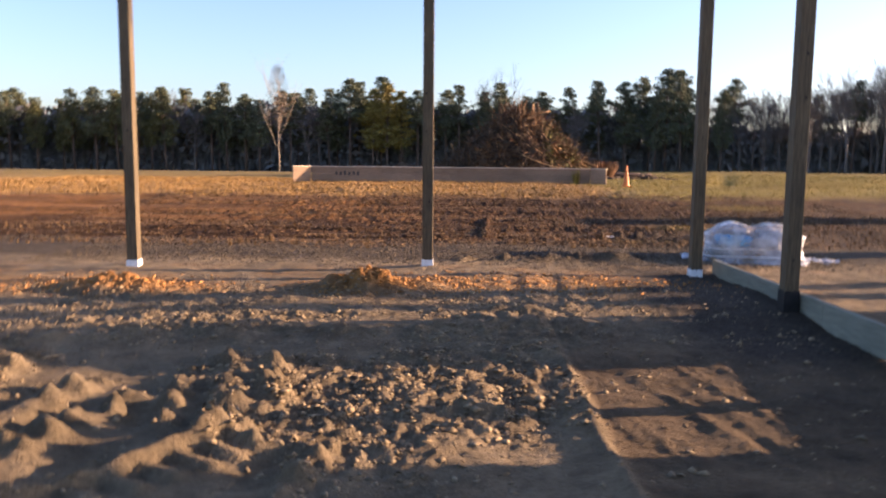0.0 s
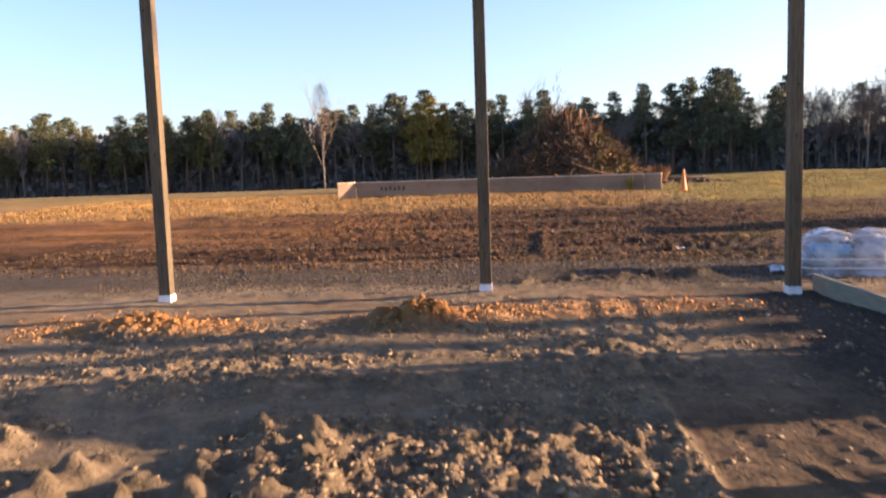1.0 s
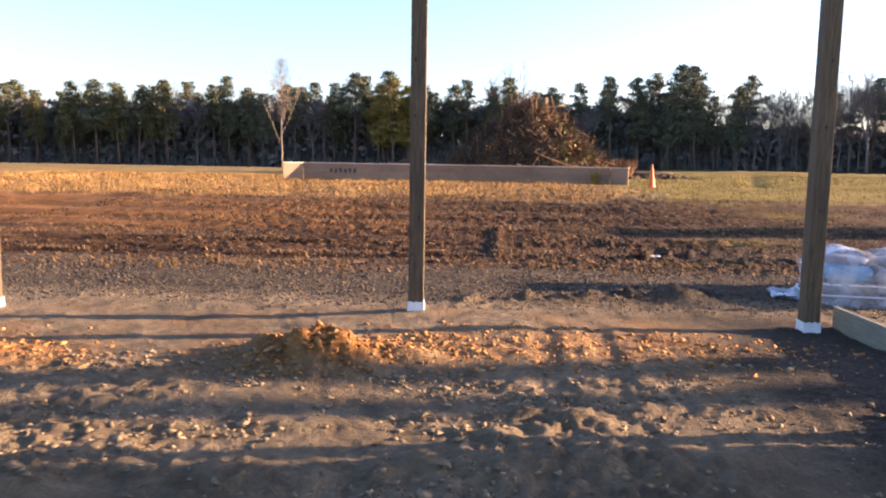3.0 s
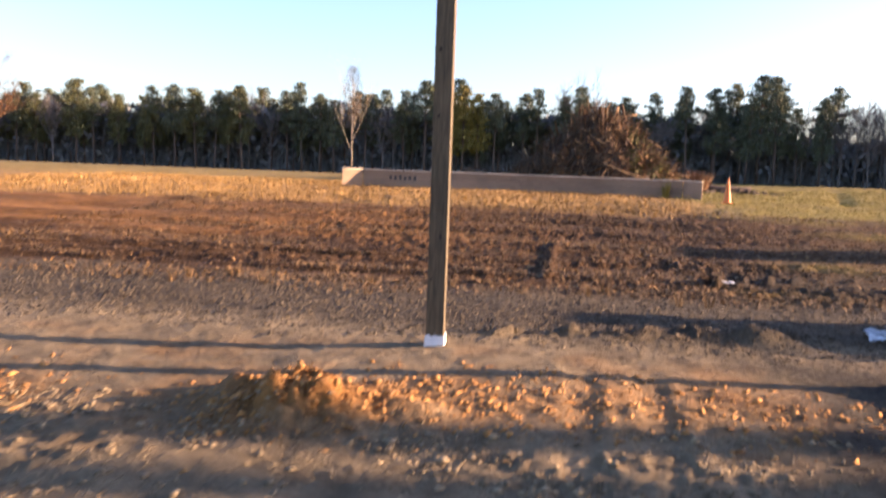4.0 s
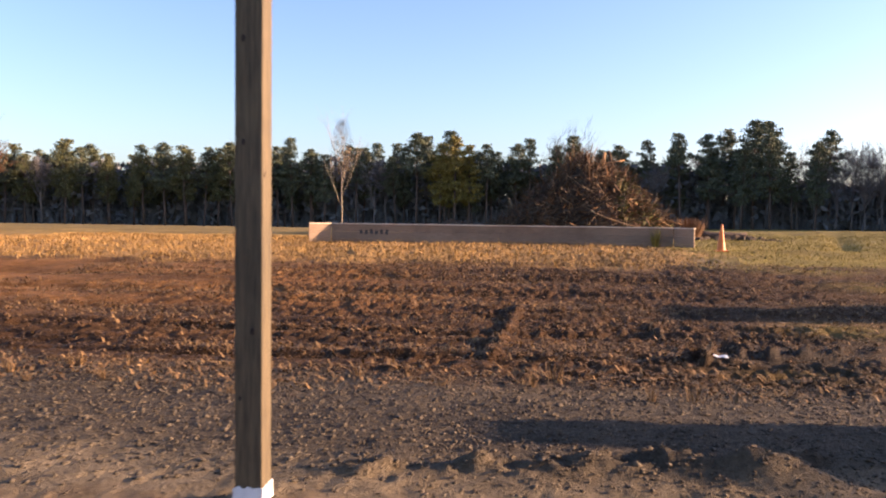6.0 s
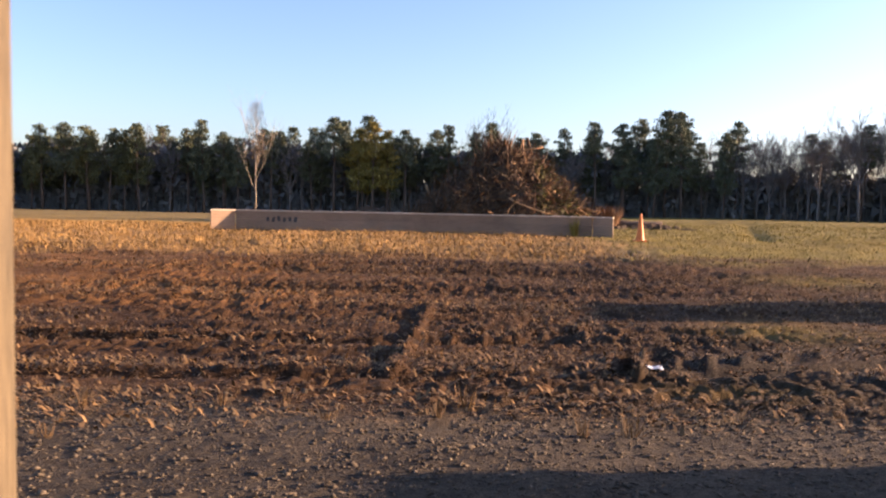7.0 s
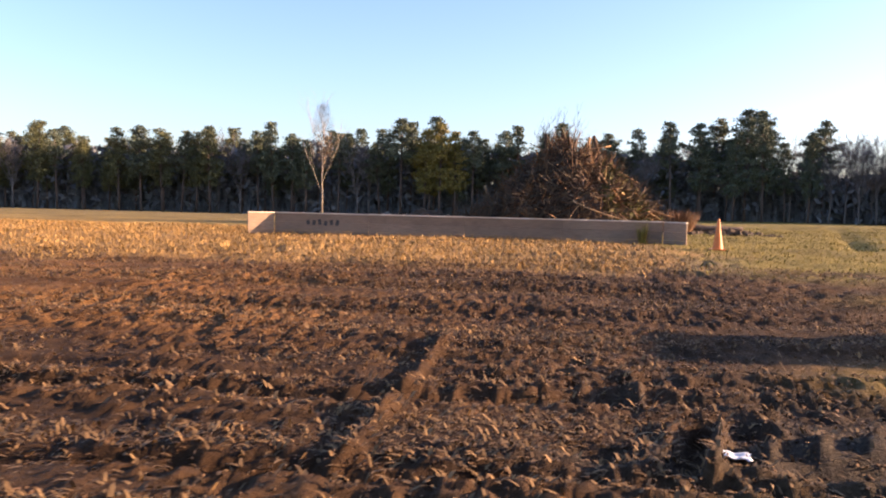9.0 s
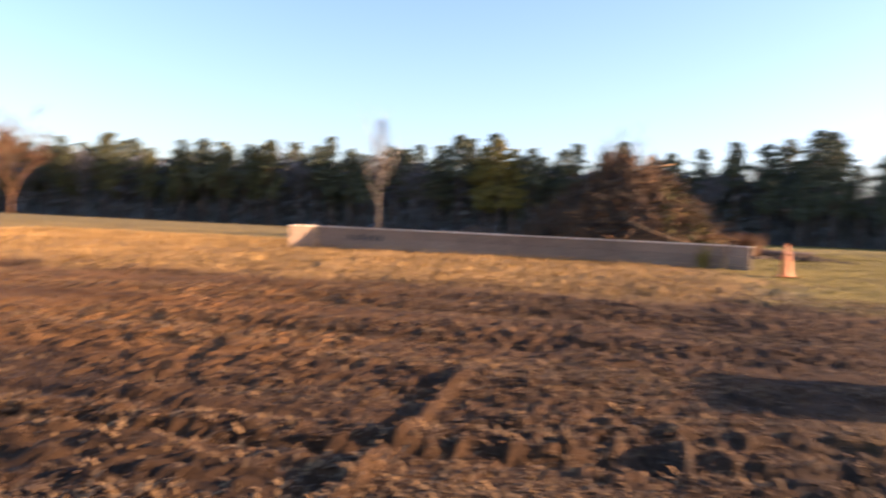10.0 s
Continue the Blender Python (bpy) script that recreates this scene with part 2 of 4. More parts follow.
def step(a, b, v):
    q = np.clip((v - a) / (b - a), 0, 1)
    return q * q * (3 - 2 * q)


def bell(x, y, cx, cy, rx, ry):
    return np.exp(-(((x - cx) / rx) ** 2 + ((y - cy) / ry) ** 2))


POSTS = ((-4.20, 10.27), (-0.305, 10.47), (3.22, 10.20))


def soil_masks(x, y):
    w = (fbm(x * 0.6, y * 0.6, 40) - 0.5)
    w2 = (fbm(x * 2.2, y * 2.2, 60) - 0.5)
    mud = step(13.3, 14.2, y + 1.6 * w + 0.06 * x) * (1 - step(26.5, 30.0, y + 4 * w))
    graded = step(0.92, 1.0, x) * (1 - step(5.6, 7.5, y)) * 0.5
    mud = np.maximum(mud, graded * step(2.5, 3.0, y))
    wet = 0.9 * bell(x, y, 2.4, 15.5, 0.9, 0.35) + 0.8 * bell(x, y, 4.7, 15.6, 1.3, 0.5) + 0.7 * bell(x, y, 2.7, 17.2, 0.4, 0.4)
    gravel = step(10.9, 11.7, y + 1.4 * w) * (1 - step(13.0, 14.4, y + 1.6 * w + 0.06 * x)) * 0.75
    # 0.5 term: shade over the field's right, put into colour with the gravel tone
    # 0.9 term: damper soil and the skirt board's shade, deepened in the colour
    gravel = np.maximum(gravel * (1 - 0.8 * bell(x, y, -2.4, 10.9, 2.2, 0.45)), np.clip(wet + 0.5 * step(2.6, 4.2, x) * step(13.2, 14.2, y) * (1 - step(17.0, 18.6, y)) + 0.9 * step(1.7, 2.5, x + 1.2 * w) * (1 - step(3.45, 3.6, x)) * step(5.6, 6.4, y) * (1 - step(10.4, 11.0, y)), 0, 0.9))
    straw = step(26.2, 28.2, y + 3 * w - 3.5 * step(3.5, 7.5, x)) * (1 - 0.6 * step(44, 60, y + 6 * w))
    grass = np.maximum(0.6 * step(34, 45, y + 8 * w), step(26.5, 28.5, y + 4 * w) * step(4.8, 8.0, x + 4 * w)) * 0.9
    grass = np.maximum(grass, 0.75 * bell(x, y, 8.9, 23.9, 1.4, 0.75) + 0.55 * bell(x, y, 5.6, 18.1, 0.9, 0.8) + 0.22 * bell(x, y, 3.6, 14.6, 0.9, 0.5))
    clay = np.clip(1.5 * bell(x, y, -0.97, 8.78, 0.46, 0.42) + 0.55 * bell(x, y, -0.25, 9.05, 0.5, 0.35) + 1.6 * bell(x, y, -3.8, 8.7, 0.95, 0.45)
                   + 0.6 * bell(x, y, 1.75, 9.4, 0.8, 0.5) + 0.35 * bell(x, y, 0.3, 9.2, 0.5, 0.4) + 1.2 * w2, 0, 1) * step(7.9, 8.6, y + 0.8 * w) * (1 - step(10.2, 10.8, y))
    clay = np.maximum(clay, 0.7 * bell(x, y, 16.5, 33.7, 4, 0.9))
    clay = np.maximum(clay, 0.7 * step(26, 28, y + 5 * w) * (1 - step(30, 34, y + 6 * w)) * (1 - step(-4, 3, x)) * step(0.0, 0.25, w2 + 0.1))
    clay = np.maximum(clay, 0.42 * step(17.5, 21, y + 4 * w) * (1 - step(26, 28, y)) * (1 - step(-3.5, 1.5, x + 3 * w)))
    return clay, mud, gravel, straw, np.clip(grass, 0, 1)


def ground_z(x, y):
    x, y = np.asarray(x, float), np.asarray(y, float)
    w = fbm(x * 0.6, y * 0.6, 40) - 0.5
    # the wide lie of the land
    z = -0.09 + 0.12 * step(4, 10, y) - 0.10 * step(11, 18, y) + 0.42 * step(19, 35, y) - 1.9 * step(45, 165, y) + 0.9 * step(45, 165, y) * step(-5, 45, x)
    z = z + 0.16 * step(9, 22, x) * step(20, 34, y) * (1 - step(60, 110, y)) + 0.10 * w
    near = (1 - step(32, 45, y)) * (1 - step(14, 20, np.abs(x)))
    # churned clods on the pad, ending at the grader's cut
    cut = 0.92 + 0.05 * w
    left = 1 - step(cut - 0.04, cut + 0.02, x)
    pad = left * (1 - step(6.0, 6.6, y + 0.6 * w)) * near
    field = np.clip(1.25 * bell(x, y, 0.05, 5.05, 1.0, 0.62) + step(0.48, 0.62, fbm(x * 0.9, y * 0.9, 5)) * 0.7, 0, 1) * (1 - 0.9 * bell(x, y, 0.55, 3.85, 0.5, 0.55))
    chip = np.maximum(0, fbm(x * 7.5, y * 6.0, 15, 4, 0.66) - 0.45)
    crumb = np.maximum(0, fbm(x * 17, y * 15, 11, 2, 0.55) - 0.46)
    z = z + pad * field * (0.045 * np.minimum(1, 5 * chip) + 0.035 * np.minimum(1, 5 * crumb))
    z = z + pad * 0.09 * (fbm(x * 2.1, y * 0.55, 51, 2) - 0.5)
    # wheel ridges that run away, broken into blocks by the lugs of the tyres
    for rx, sl, y0, y1, amp, wid in ((-3.7, 0.1, 2.5, 6.2, 0.08, 0.10), (-3.15, -0.1, 2.5, 5.9, 0.10, 0.13), (-2.62, 0.25, 3.6, 5.3, 0.10, 0.12), (-2.15, 0.32, 3.9, 5.0, 0.12, 0.14),
                                     (-1.72, -0.12, 4.45, 5.5, 0.085, 0.11), (-1.38, -0.22, 4.15, 5.85, 0.09, 0.13), (-1.10, -0.22, 4.65, 5.65, 0.085, 0.10), (-0.66, 0.10, 3.5, 4.2, 0.08, 0.08)):
        d = x - (rx + sl * (y - 4.7) + 0.10 * (fbm(y * 1.4 + rx * 7, x * 0, 33) - 0.5))
        lug = 0.30 + 0.70 * step(-0.35, 0.25, np.sin(y * 27 + rx * 9 + 5 * d)) * step(0.30, 0.50, fbm(x * 4, y * 4, 35, 3))
        z = z + near * np.exp(-np.abs(d / wid) ** 3) * step(y0 - 0.15, y0 + 0.15, y) * (1 - step(y1 - 0.15, y1 + 0.15, y)) * amp * lug * (0.45 + 1.1 * fbm(x * 9, y * 9, 34, 4, 0.65))
        z = z - near * 0.05 * np.exp(-((d + 0.24) / 0.12) ** 2) * step(y0, y0 + 0.2, y) * (1 - step(y1 - 0.2, y1, y))
    # a long curved ridge with the comb of a tyre's lugs beside it
    d = x - (-1.30 - 0.55 * np.maximum(0, 4.3 - y) - 0.35 * np.maximum(0, 4.3 - y) ** 2)
    run = step(3.2, 3.4, y) * (1 - step(4.25, 4.4, y))
    z = z + near * run * (0.10 * np.exp(-(d / 0.07) ** 2) * (0.6 + 0.8 * fbm(x * 8, y * 8, 44, 3)) + 0.04 * step(0.05, 0.1, d) * (1 - step(0.38, 0.5, d)) * step(0.0, 0.5, np.sin((y + 0.35 * d) * 46)))
    z = z + near * 0.05 * step(-0.95, -0.8, x) * (1 - step(0.6, 0.8, x)) * step(0.1, 0.6, np.sin(x * 42 + 3 * y)) * np.exp(-((y - 3.35) / 0.16) ** 2)
    # broken crumbs and low ridges left by the blade, along x
    belt = step(6.1, 6.7, y) * (1 - step(8.4, 9.0, y)) * near * (1 - 0.75 * step(1.2, 2.0, x))
    z = z + belt * (0.016 * np.minimum(1, 5 * chip) + 0.02 * np.minimum(1, 5 * crumb)) * (0.25 + 1.0 * step(0.42, 0.58, fbm(x * 1.1, y * 1.6, 47)))
    for ry, sl, amp in ((7.56, 0.16, 0.045), (6.93, 0.15, 0.05)):
        d = y - (ry + sl * x + 0.3 * (fbm(x * 0.5, x * 0 + ry, 37) - 0.5))
        z = z + near * np.exp(-(d / 0.14) ** 2) * amp * np.maximum(0, fbm(x * 2.6, y * 5, 38, 4, 0.6) - 0.36) * 3.0 * (1 - 0.6 * step(1.0, 1.6, x))
    # fine rake lines on the graded strip
    graded = step(cut - 0.02, cut + 0.03, x) * (1 - step(7.2, 8.0, y))
    z = z - 0.02 * graded + near * graded * (0.03 * (fbm(x * 9 + y * 2.2, y * 0.8, 39, 3) - 0.5) + 0.03 * np.maximum(0, fbm(x * 8, y * 4.5, 36, 3) - 0.6))
    z = z + 0.035 * np.exp(-((x - cut) / 0.05) ** 2) * near * (1 - step(5.8, 6.4, y))
    z = z + near * 0.022 * (fbm(x * 7, y * 7, 21, 4, 0.6) - 0.5) + near * 0.014 * (fbm(x * 19, y * 19, 25, 2) - 0.5)
    z = z + near * (1 - step(11, 12, y)) * 0.035 * (fbm(x * 0.5, y * 2.6, 31, 3) - 0.5)
    # clay heaps beside the posts
    lump = 0.45 + 1.1 * fbm(x * 4.2, y * 4.2, 71, 5, 0.62)
    z = z + 0.18 * bell(x, y, -0.93, 8.76, 0.33, 0.30) * lump + 0.09 * bell(x, y, -1.38, 9.0, 0.11, 0.13) * lump + 0.09 * bell(x, y, -0.25, 8.9, 0.2, 0.14) * lump + 0.11 * bell(x, y, -3.8, 8.65, 0.6, 0.28) * lump
    z = z - 0.07 * bell(x, y, -1.5, 8.6, 0.4, 0.22)
    pat = np.clip(1.3 * bell(x, y, -0.95, 8.76, 0.42, 0.38) + 0.6 * bell(x, y, -3.8, 8.7, 0.8, 0.4) + 0.14 * bell(x, y, 1.2, 9.35, 1.6, 0.5), 0, 1)
    z = z + pat * (0.07 * np.tanh(7 * np.maximum(0, fbm(x * 9, y * 9, 73, 3, 0.62) - 0.45)) + 0.05 * np.tanh(6 * np.maximum(0, fbm(x * 20, y * 20, 75, 2) - 0.42)))
    # two wheel lanes across the clay towards the pad
    for lx in (0.72, 1.18):
        d = x - lx - 0.06 * (y - 8.5)
        lane = step(7.9, 8.3, y) * (1 - step(9.9, 10.3, y))
        z = z - lane * 0.014 * np.exp(-(d / 0.10) ** 4) + lane * 0.008 * np.exp(-((np.abs(d) - 0.17) / 0.05) ** 2)
    # a low line of clods between the posts and the track
    z = z + 0.10 * np.exp(-((y - 10.95 - 0.22 * x) / 0.16) ** 2) * step(-0.3, 0.4, x) * (1 - step(2.9, 3.3, x)) * np.maximum(0, fbm(x * 5, y * 7, 48, 3, 0.6) - 0.36) * 2.6
    z = z + 0.12 * bell(x, y, 2.45, 11.3, 0.3, 0.14) * lump
    # churned mud of the field
    mud = step(13.0, 14.5, y) * near
    z = z + mud * (0.05 * (fbm(x * 1.2, y * 1.7, 81, 3, 0.5) - 0.5) + 0.036 * np.tanh(5 * np.maximum(0, fbm(x * 8, y * 10, 85, 3, 0.6) - 0.45)) * (0.3 + 1.4 * step(0.40, 0.58, fbm(x * 0.5, y * 1.0, 88))) + 0.02 * (fbm(x * 15, y * 15, 87, 2) - 0.5))
    for yy, sl, dep, wid in ((14.9, 0.02, 0.07, 0.12), (16.9, 0.05, 0.10, 0.12), (17.6, 0.04, 0.05, 0.14), (21.6, 0.03, 0.06, 0.3), (24.3, 0.02, 0.06, 0.35)):
        z = z - near * dep * np.exp(-((y - yy - sl * x - 0.5 * (fbm(x * 0.35, x * 0 + yy, 90) - 0.5)) / wid) ** 2) * step(6.5, 2.0, x) * (0.6 + 0.8 * fbm(x * 3, y * 3, 92))
    # a furrow running away from the pad, with its bank
    fx = x - (0.70 + 0.042 * (y - 14.6) + 0.12 * w)
    z = z + step(14.6, 15.4, y) * (1 - step(19, 20.5, y)) * (0.075 * np.exp(-(fx / 0.07) ** 2) - 0.03 * np.exp(-((fx + 0.18) / 0.10) ** 2)) * (0.5 + fbm(x * 4, y * 4, 95))
    # deep wheel holes and lug marks
    d = x - 2.96 - 0.30 * (y - 15.8)
    run = step(15.1, 15.3, y) * (1 - step(16.3, 16.6, y))
    z = z + run * (0.10 * np.exp(-((d - 0.16) / 0.06) ** 2) - 0.15 * np.exp(-(d / 0.10) ** 4) + 0.05 * np.exp(-((d + 0.2) / 0.07) ** 2)) * (0.7 + 0.6 * fbm(x * 6, y * 6, 96, 3))
    z = z - 0.12 * bell(x, y, 2.35, 15.6, 0.32, 0.16) + 0.07 * bell(x, y, 2.62, 15.7, 0.06, 0.2) - 0.13 * bell(x, y, 2.62, 17.25, 0.13, 0.3) + 0.09 * bell(x, y, 2.82, 17.3, 0.05, 0.35)
    z = z + 0.075 * step(0.0, 0.6, np.sin((x - 0.5 * y) * 17 + 4 * fbm(x * 1.5, y * 1.5, 98))) * np.clip(1.3 * np.exp(-((y - 15.72 - 0.42 * (x - 3.4)) / 0.15) ** 2), 0, 1) * step(3.3, 3.45, x) * (1 - step(5.0, 5.6, x)) * (0.5 + fbm(x * 5, y * 5, 97, 3))
    z = z - 0.12 * np.exp(-((y - 15.35 - 0.30 * (x - 3.4)) / 0.16) ** 2) * step(3.3, 3.7, x) * (1 - step(6, 7, x)) - 0.10 * bell(x, y, 3.45, 16.25, 0.14, 0.2) + 0.08 * bell(x, y, 3.65, 16.3, 0.06, 0.25)
    # a grassy bank far off
    z = z + 0.26 * bell(x, y, 21, 58, 6, 3) - 0.16 * np.exp(-((x - 17.4 - 0.357 * (y - 50)) / 0.45) ** 2) * step(34, 36, y) * (1 - step(56, 60, y)) - 0.22 * bell(x, y, 16.5, 33.8, 3.2, 0.6) + 0.10 * bell(x, y, 16.5, 35.0, 3.5, 0.6)
    return z


def axis(dense, start, end, growth, low, high):
    mid = list(np.arange(start, end, dense))
    up, s = [mid[-1]], dense
    while up[-1] < high:
        s *= growth
        up.append(up[-1] + s)
    down, s = [mid[0]], dense
    while down[-1] > low:
        s *= growth
        down.append(down[-1] - s)
    return np.array(down[:0:-1] + mid + up[1:])


def build_ground():
    xs = axis(0.026, -4.2, 4.4, 1.03, -3000, 3000)
    ys = np.concatenate([axis(0.026, 3.2, 9.6, 1.009, -30, 45)[:-1]])
    tail, s = [ys[-1]], 0.3
    while tail[-1] < 4000:
        s *= 1.12
        tail.append(tail[-1] + s)
    head, s = [ys[0]], 0.3
    while head[-1] > -2500:
        s *= 1.2
        head.append(head[-1] - s)
    ys = np.concatenate([np.array(head[:0:-1]), ys, np.array(tail[1:])])
    gx, gy = np.meshgrid(xs, ys)
    fx, fy = gx.ravel(), gy.ravel()
    co = np.stack([fx, fy, ground_z(fx, fy)], 1).astype(np.float32)
    nx, ny = len(xs), len(ys)
    i = np.arange(nx * ny).reshape(ny, nx)
    quads = np.stack([i[:-1, :-1], i[:-1, 1:], i[1:, 1:], i[1:, :-1]], -1).reshape(-1, 4)
    me = bpy.data.meshes.new("ground")
    me.vertices.add(len(co))
    me.vertices.foreach_set("co", co.ravel())
    me.loops.add(quads.size)
    me.loops.foreach_set("vertex_index", quads.ravel().astype(np.int32))
    me.polygons.add(len(quads))
    me.polygons.foreach_set("loop_start", np.arange(0, quads.size, 4, dtype=np.int32))
    me.polygons.foreach_set("use_smooth", np.ones(len(quads), dtype=bool))
    for name, values in zip(("clay", "mud", "gravel", "straw", "grass"), soil_masks(fx, fy)):
        me.attributes.new(name, "FLOAT", "POINT").data.foreach_set("value", values.astype(np.float32))
    me.materials.append(SOIL)
    me.update()
    me.validate()
    return tagged(new("ground", me), "rutted bare soil, mud and winter grass of a building site", "ground", kind="structure")


build_ground()


def gz(x, y):
    return float(ground_z(np.array([x]), np.array([y]))[0])


# ---- posts of the pole frame ----
def square_post(x, y, height, label, sleeve_material, sleeve_label, sleeve_h, yaw=0):
    base = gz(x, y) - 0.03
    thing = empty("square_post", pose(x, y, base, 0, 0, yaw), label, "post", "posts of the pole frame")
    h = 0.07
    bm = box_bm(-h, h, -h, h, 0.0, height, 0.006)
    part("timber", bm, WOOD_POST, thing)
    rng = random.Random(int(x * 100 + y * 7))
    for k in range(9):
        kz, ko, kr = 0.5 + 0.5 * k + rng.uniform(-0.2, 0.2), rng.uniform(-0.045, 0.045), rng.uniform(0.009, 0.019)
        bm = bmesh.new()
        bmesh.ops.create_cone(bm, cap_ends=True, segments=10, radius1=kr, radius2=kr * 0.8, depth=0.004)
        front = k % 3 != 2
        at = pose(ko, -h - 0.0005, kz, 90) if front else pose(h + 0.0005, ko, kz, 0, 90)
        bmesh.ops.transform(bm, matrix=at @ Matrix.Diagonal((0.8, 1.35, 1, 1) if front else (1.35, 0.8, 1, 1)), verts=bm.verts)
        part("knot", bm, KNOT, thing)
    s = h + 0.006
    bm = bmesh.new()
    n = 24
    ring = []
    for lev in (0, sleeve_h):
        row = []
        for k in range(n):
            q = k / n * 4
            side, f = int(q), q - int(q)
            px, py = [(-1 + 2 * f, -1), (1, -1 + 2 * f), (1 - 2 * f, 1), (-1, 1 - 2 * f)][side]
            jig = 0.008 * math.sin(k * 2.7 + x * 3)
            row.append(bm.verts.new((px * (s + (0.004 if lev == 0 else 0)), py * (s + (0.004 if lev == 0 else 0)), lev + (jig if lev else 0))))
        ring.append(row)
    for k in range(n):
        bm.faces.new((ring[0][k], ring[0][(k + 1) % n], ring[1][(k + 1) % n], ring[1][k]))
    inner = [bm.verts.new((v.co.x * h / s * 0.999, v.co.y * h / s * 0.999, v.co.z)) for v in ring[1]]
    for k in range(n):
        bm.faces.new((ring[1][k], ring[1][(k + 1) % n], inner[(k + 1) % n], inner[k]))
    part("base_sleeve", bm, sleeve_material, thing, sleeve_label)
    return thing


for px, py in POSTS:
    square_post(px, py, 5.2, "tall square timber post with white wrap at its foot", SLEEVE_WHITE, "white plastic wrap", 0.11)
square_post(3.38, 7.72, 5.2, "tall square timber post with dark wrap at its foot", SLEEVE_DARK, "black plastic wrap", 0.24)
for py in (5.2, 2.75, 0.3):
    square_post(3.40, py, 5.2, "tall square timber post with dark wrap at its foot", SLEEVE_DARK, "black plastic wrap", 0.24)


# ---- skirt board along the side of the frame ----
def skirt():
    thing = empty("skirt_board", pose(0, 0, 0), "pale green treated plank set on edge along the posts", "board")
    for y0, y1 in ((-2.9, 0.73), (0.735, 3.99), (3.995, 7.2), (7.205, 10.30)):
        z = -0.07
        part("plank", box_bm(3.478, 3.518, y0, y1, z, z + 0.27, 0.004), WOOD_SKIRT, thing)


skirt()


# ---- three-sided low board wall in the field ----
def board_wall():
    thing = empty("board_wall", pose(0, 0, 0), "low wall of weathered planks with splayed ends and pale cap", "wall", kind="structure")
    yb, top, base = 36.3, 1.05, 0.20

    def run(x0, y0, x1, y1, pieces):
        ln, turn = math.hypot(x1 - x0, y1 - y0), math.degrees(math.atan2(y1 - y0, x1 - x0))
        for k in range(pieces):
            a, b = ln * k / pieces, ln * (k + 1) / pieces
            for lev in range(3):
                h0, h1 = base + (top - base) * lev / 3, base + (top - base) * (lev + 1) / 3
                jog = 0.004 * ((k * 7 + lev * 3) % 3)
                part("plank", box_bm(a + 0.003, b - 0.003, jog, 0.04 + jog, h0 + 0.003, h1 - 0.003, 0.005), WOOD_PANEL, thing).matrix_basis = pose(x0, y0, 0, 0, 0, turn)
            part("cap_board", box_bm(a + 0.002, b - 0.002, -0.03, 0.09, top, top + 0.036 + 0.004 * (k % 2), 0.004), WOOD_CAP, thing).matrix_basis = pose(x0, y0, 0, 0, 0, turn)
    run(-6.45, yb, 6.42, yb, 4)
    run(-7.2, yb - 0.55, -6.47, yb - 0.01, 1)
    run(6.44, yb - 0.01, 7.05, yb - 0.6, 1)
    # an unreadable sprayed mark
    for k in range(6):
        part("sprayed_mark", box_bm(-0.055, 0.055, -0.004, -0.001, -0.075, 0.075 + 0.02 * (k % 3), 0.0), PAINT_BLACK, thing).matrix_basis = pose(-5.3 + k * 0.2, yb, 0.76 - 0.02 * (k % 2), 0, 12 if k % 2 else -8, 0)
    return thing


board_wall()


# ---- traffic cone ----
def traffic_cone(x, y):
    thing = empty("traffic_cone", pose(x, y, gz(x, y)), "faded orange plastic traffic cone standing in grass", "cone")
    bm = bmesh.new()
    prof = [(0.15, 0.03), (0.14, 0.06), (0.10, 0.35), (0.065, 0.62), (0.035, 0.86), (0.03, 0.9), (0.018, 0.9)]
    rows = [[bm.verts.new((r * math.cos(a * math.pi / 10), r * math.sin(a * math.pi / 10), z)) for a in range(20)] for r, z in prof]
    for r0, r1 in zip(rows, rows[1:]):
        for k in range(20):
            bm.faces.new((r0[k], r0[(k + 1) % 20], r1[(k + 1) % 20], r1[k]))
    part("cone_body", bm, CONE_ORANGE, thing, smooth=True)
    part("foot", box_bm(-0.2, 0.2, -0.2, 0.2, -0.01, 0.035, 0.012), CONE_ORANGE, thing)


traffic_cone(7.5, 33.6)


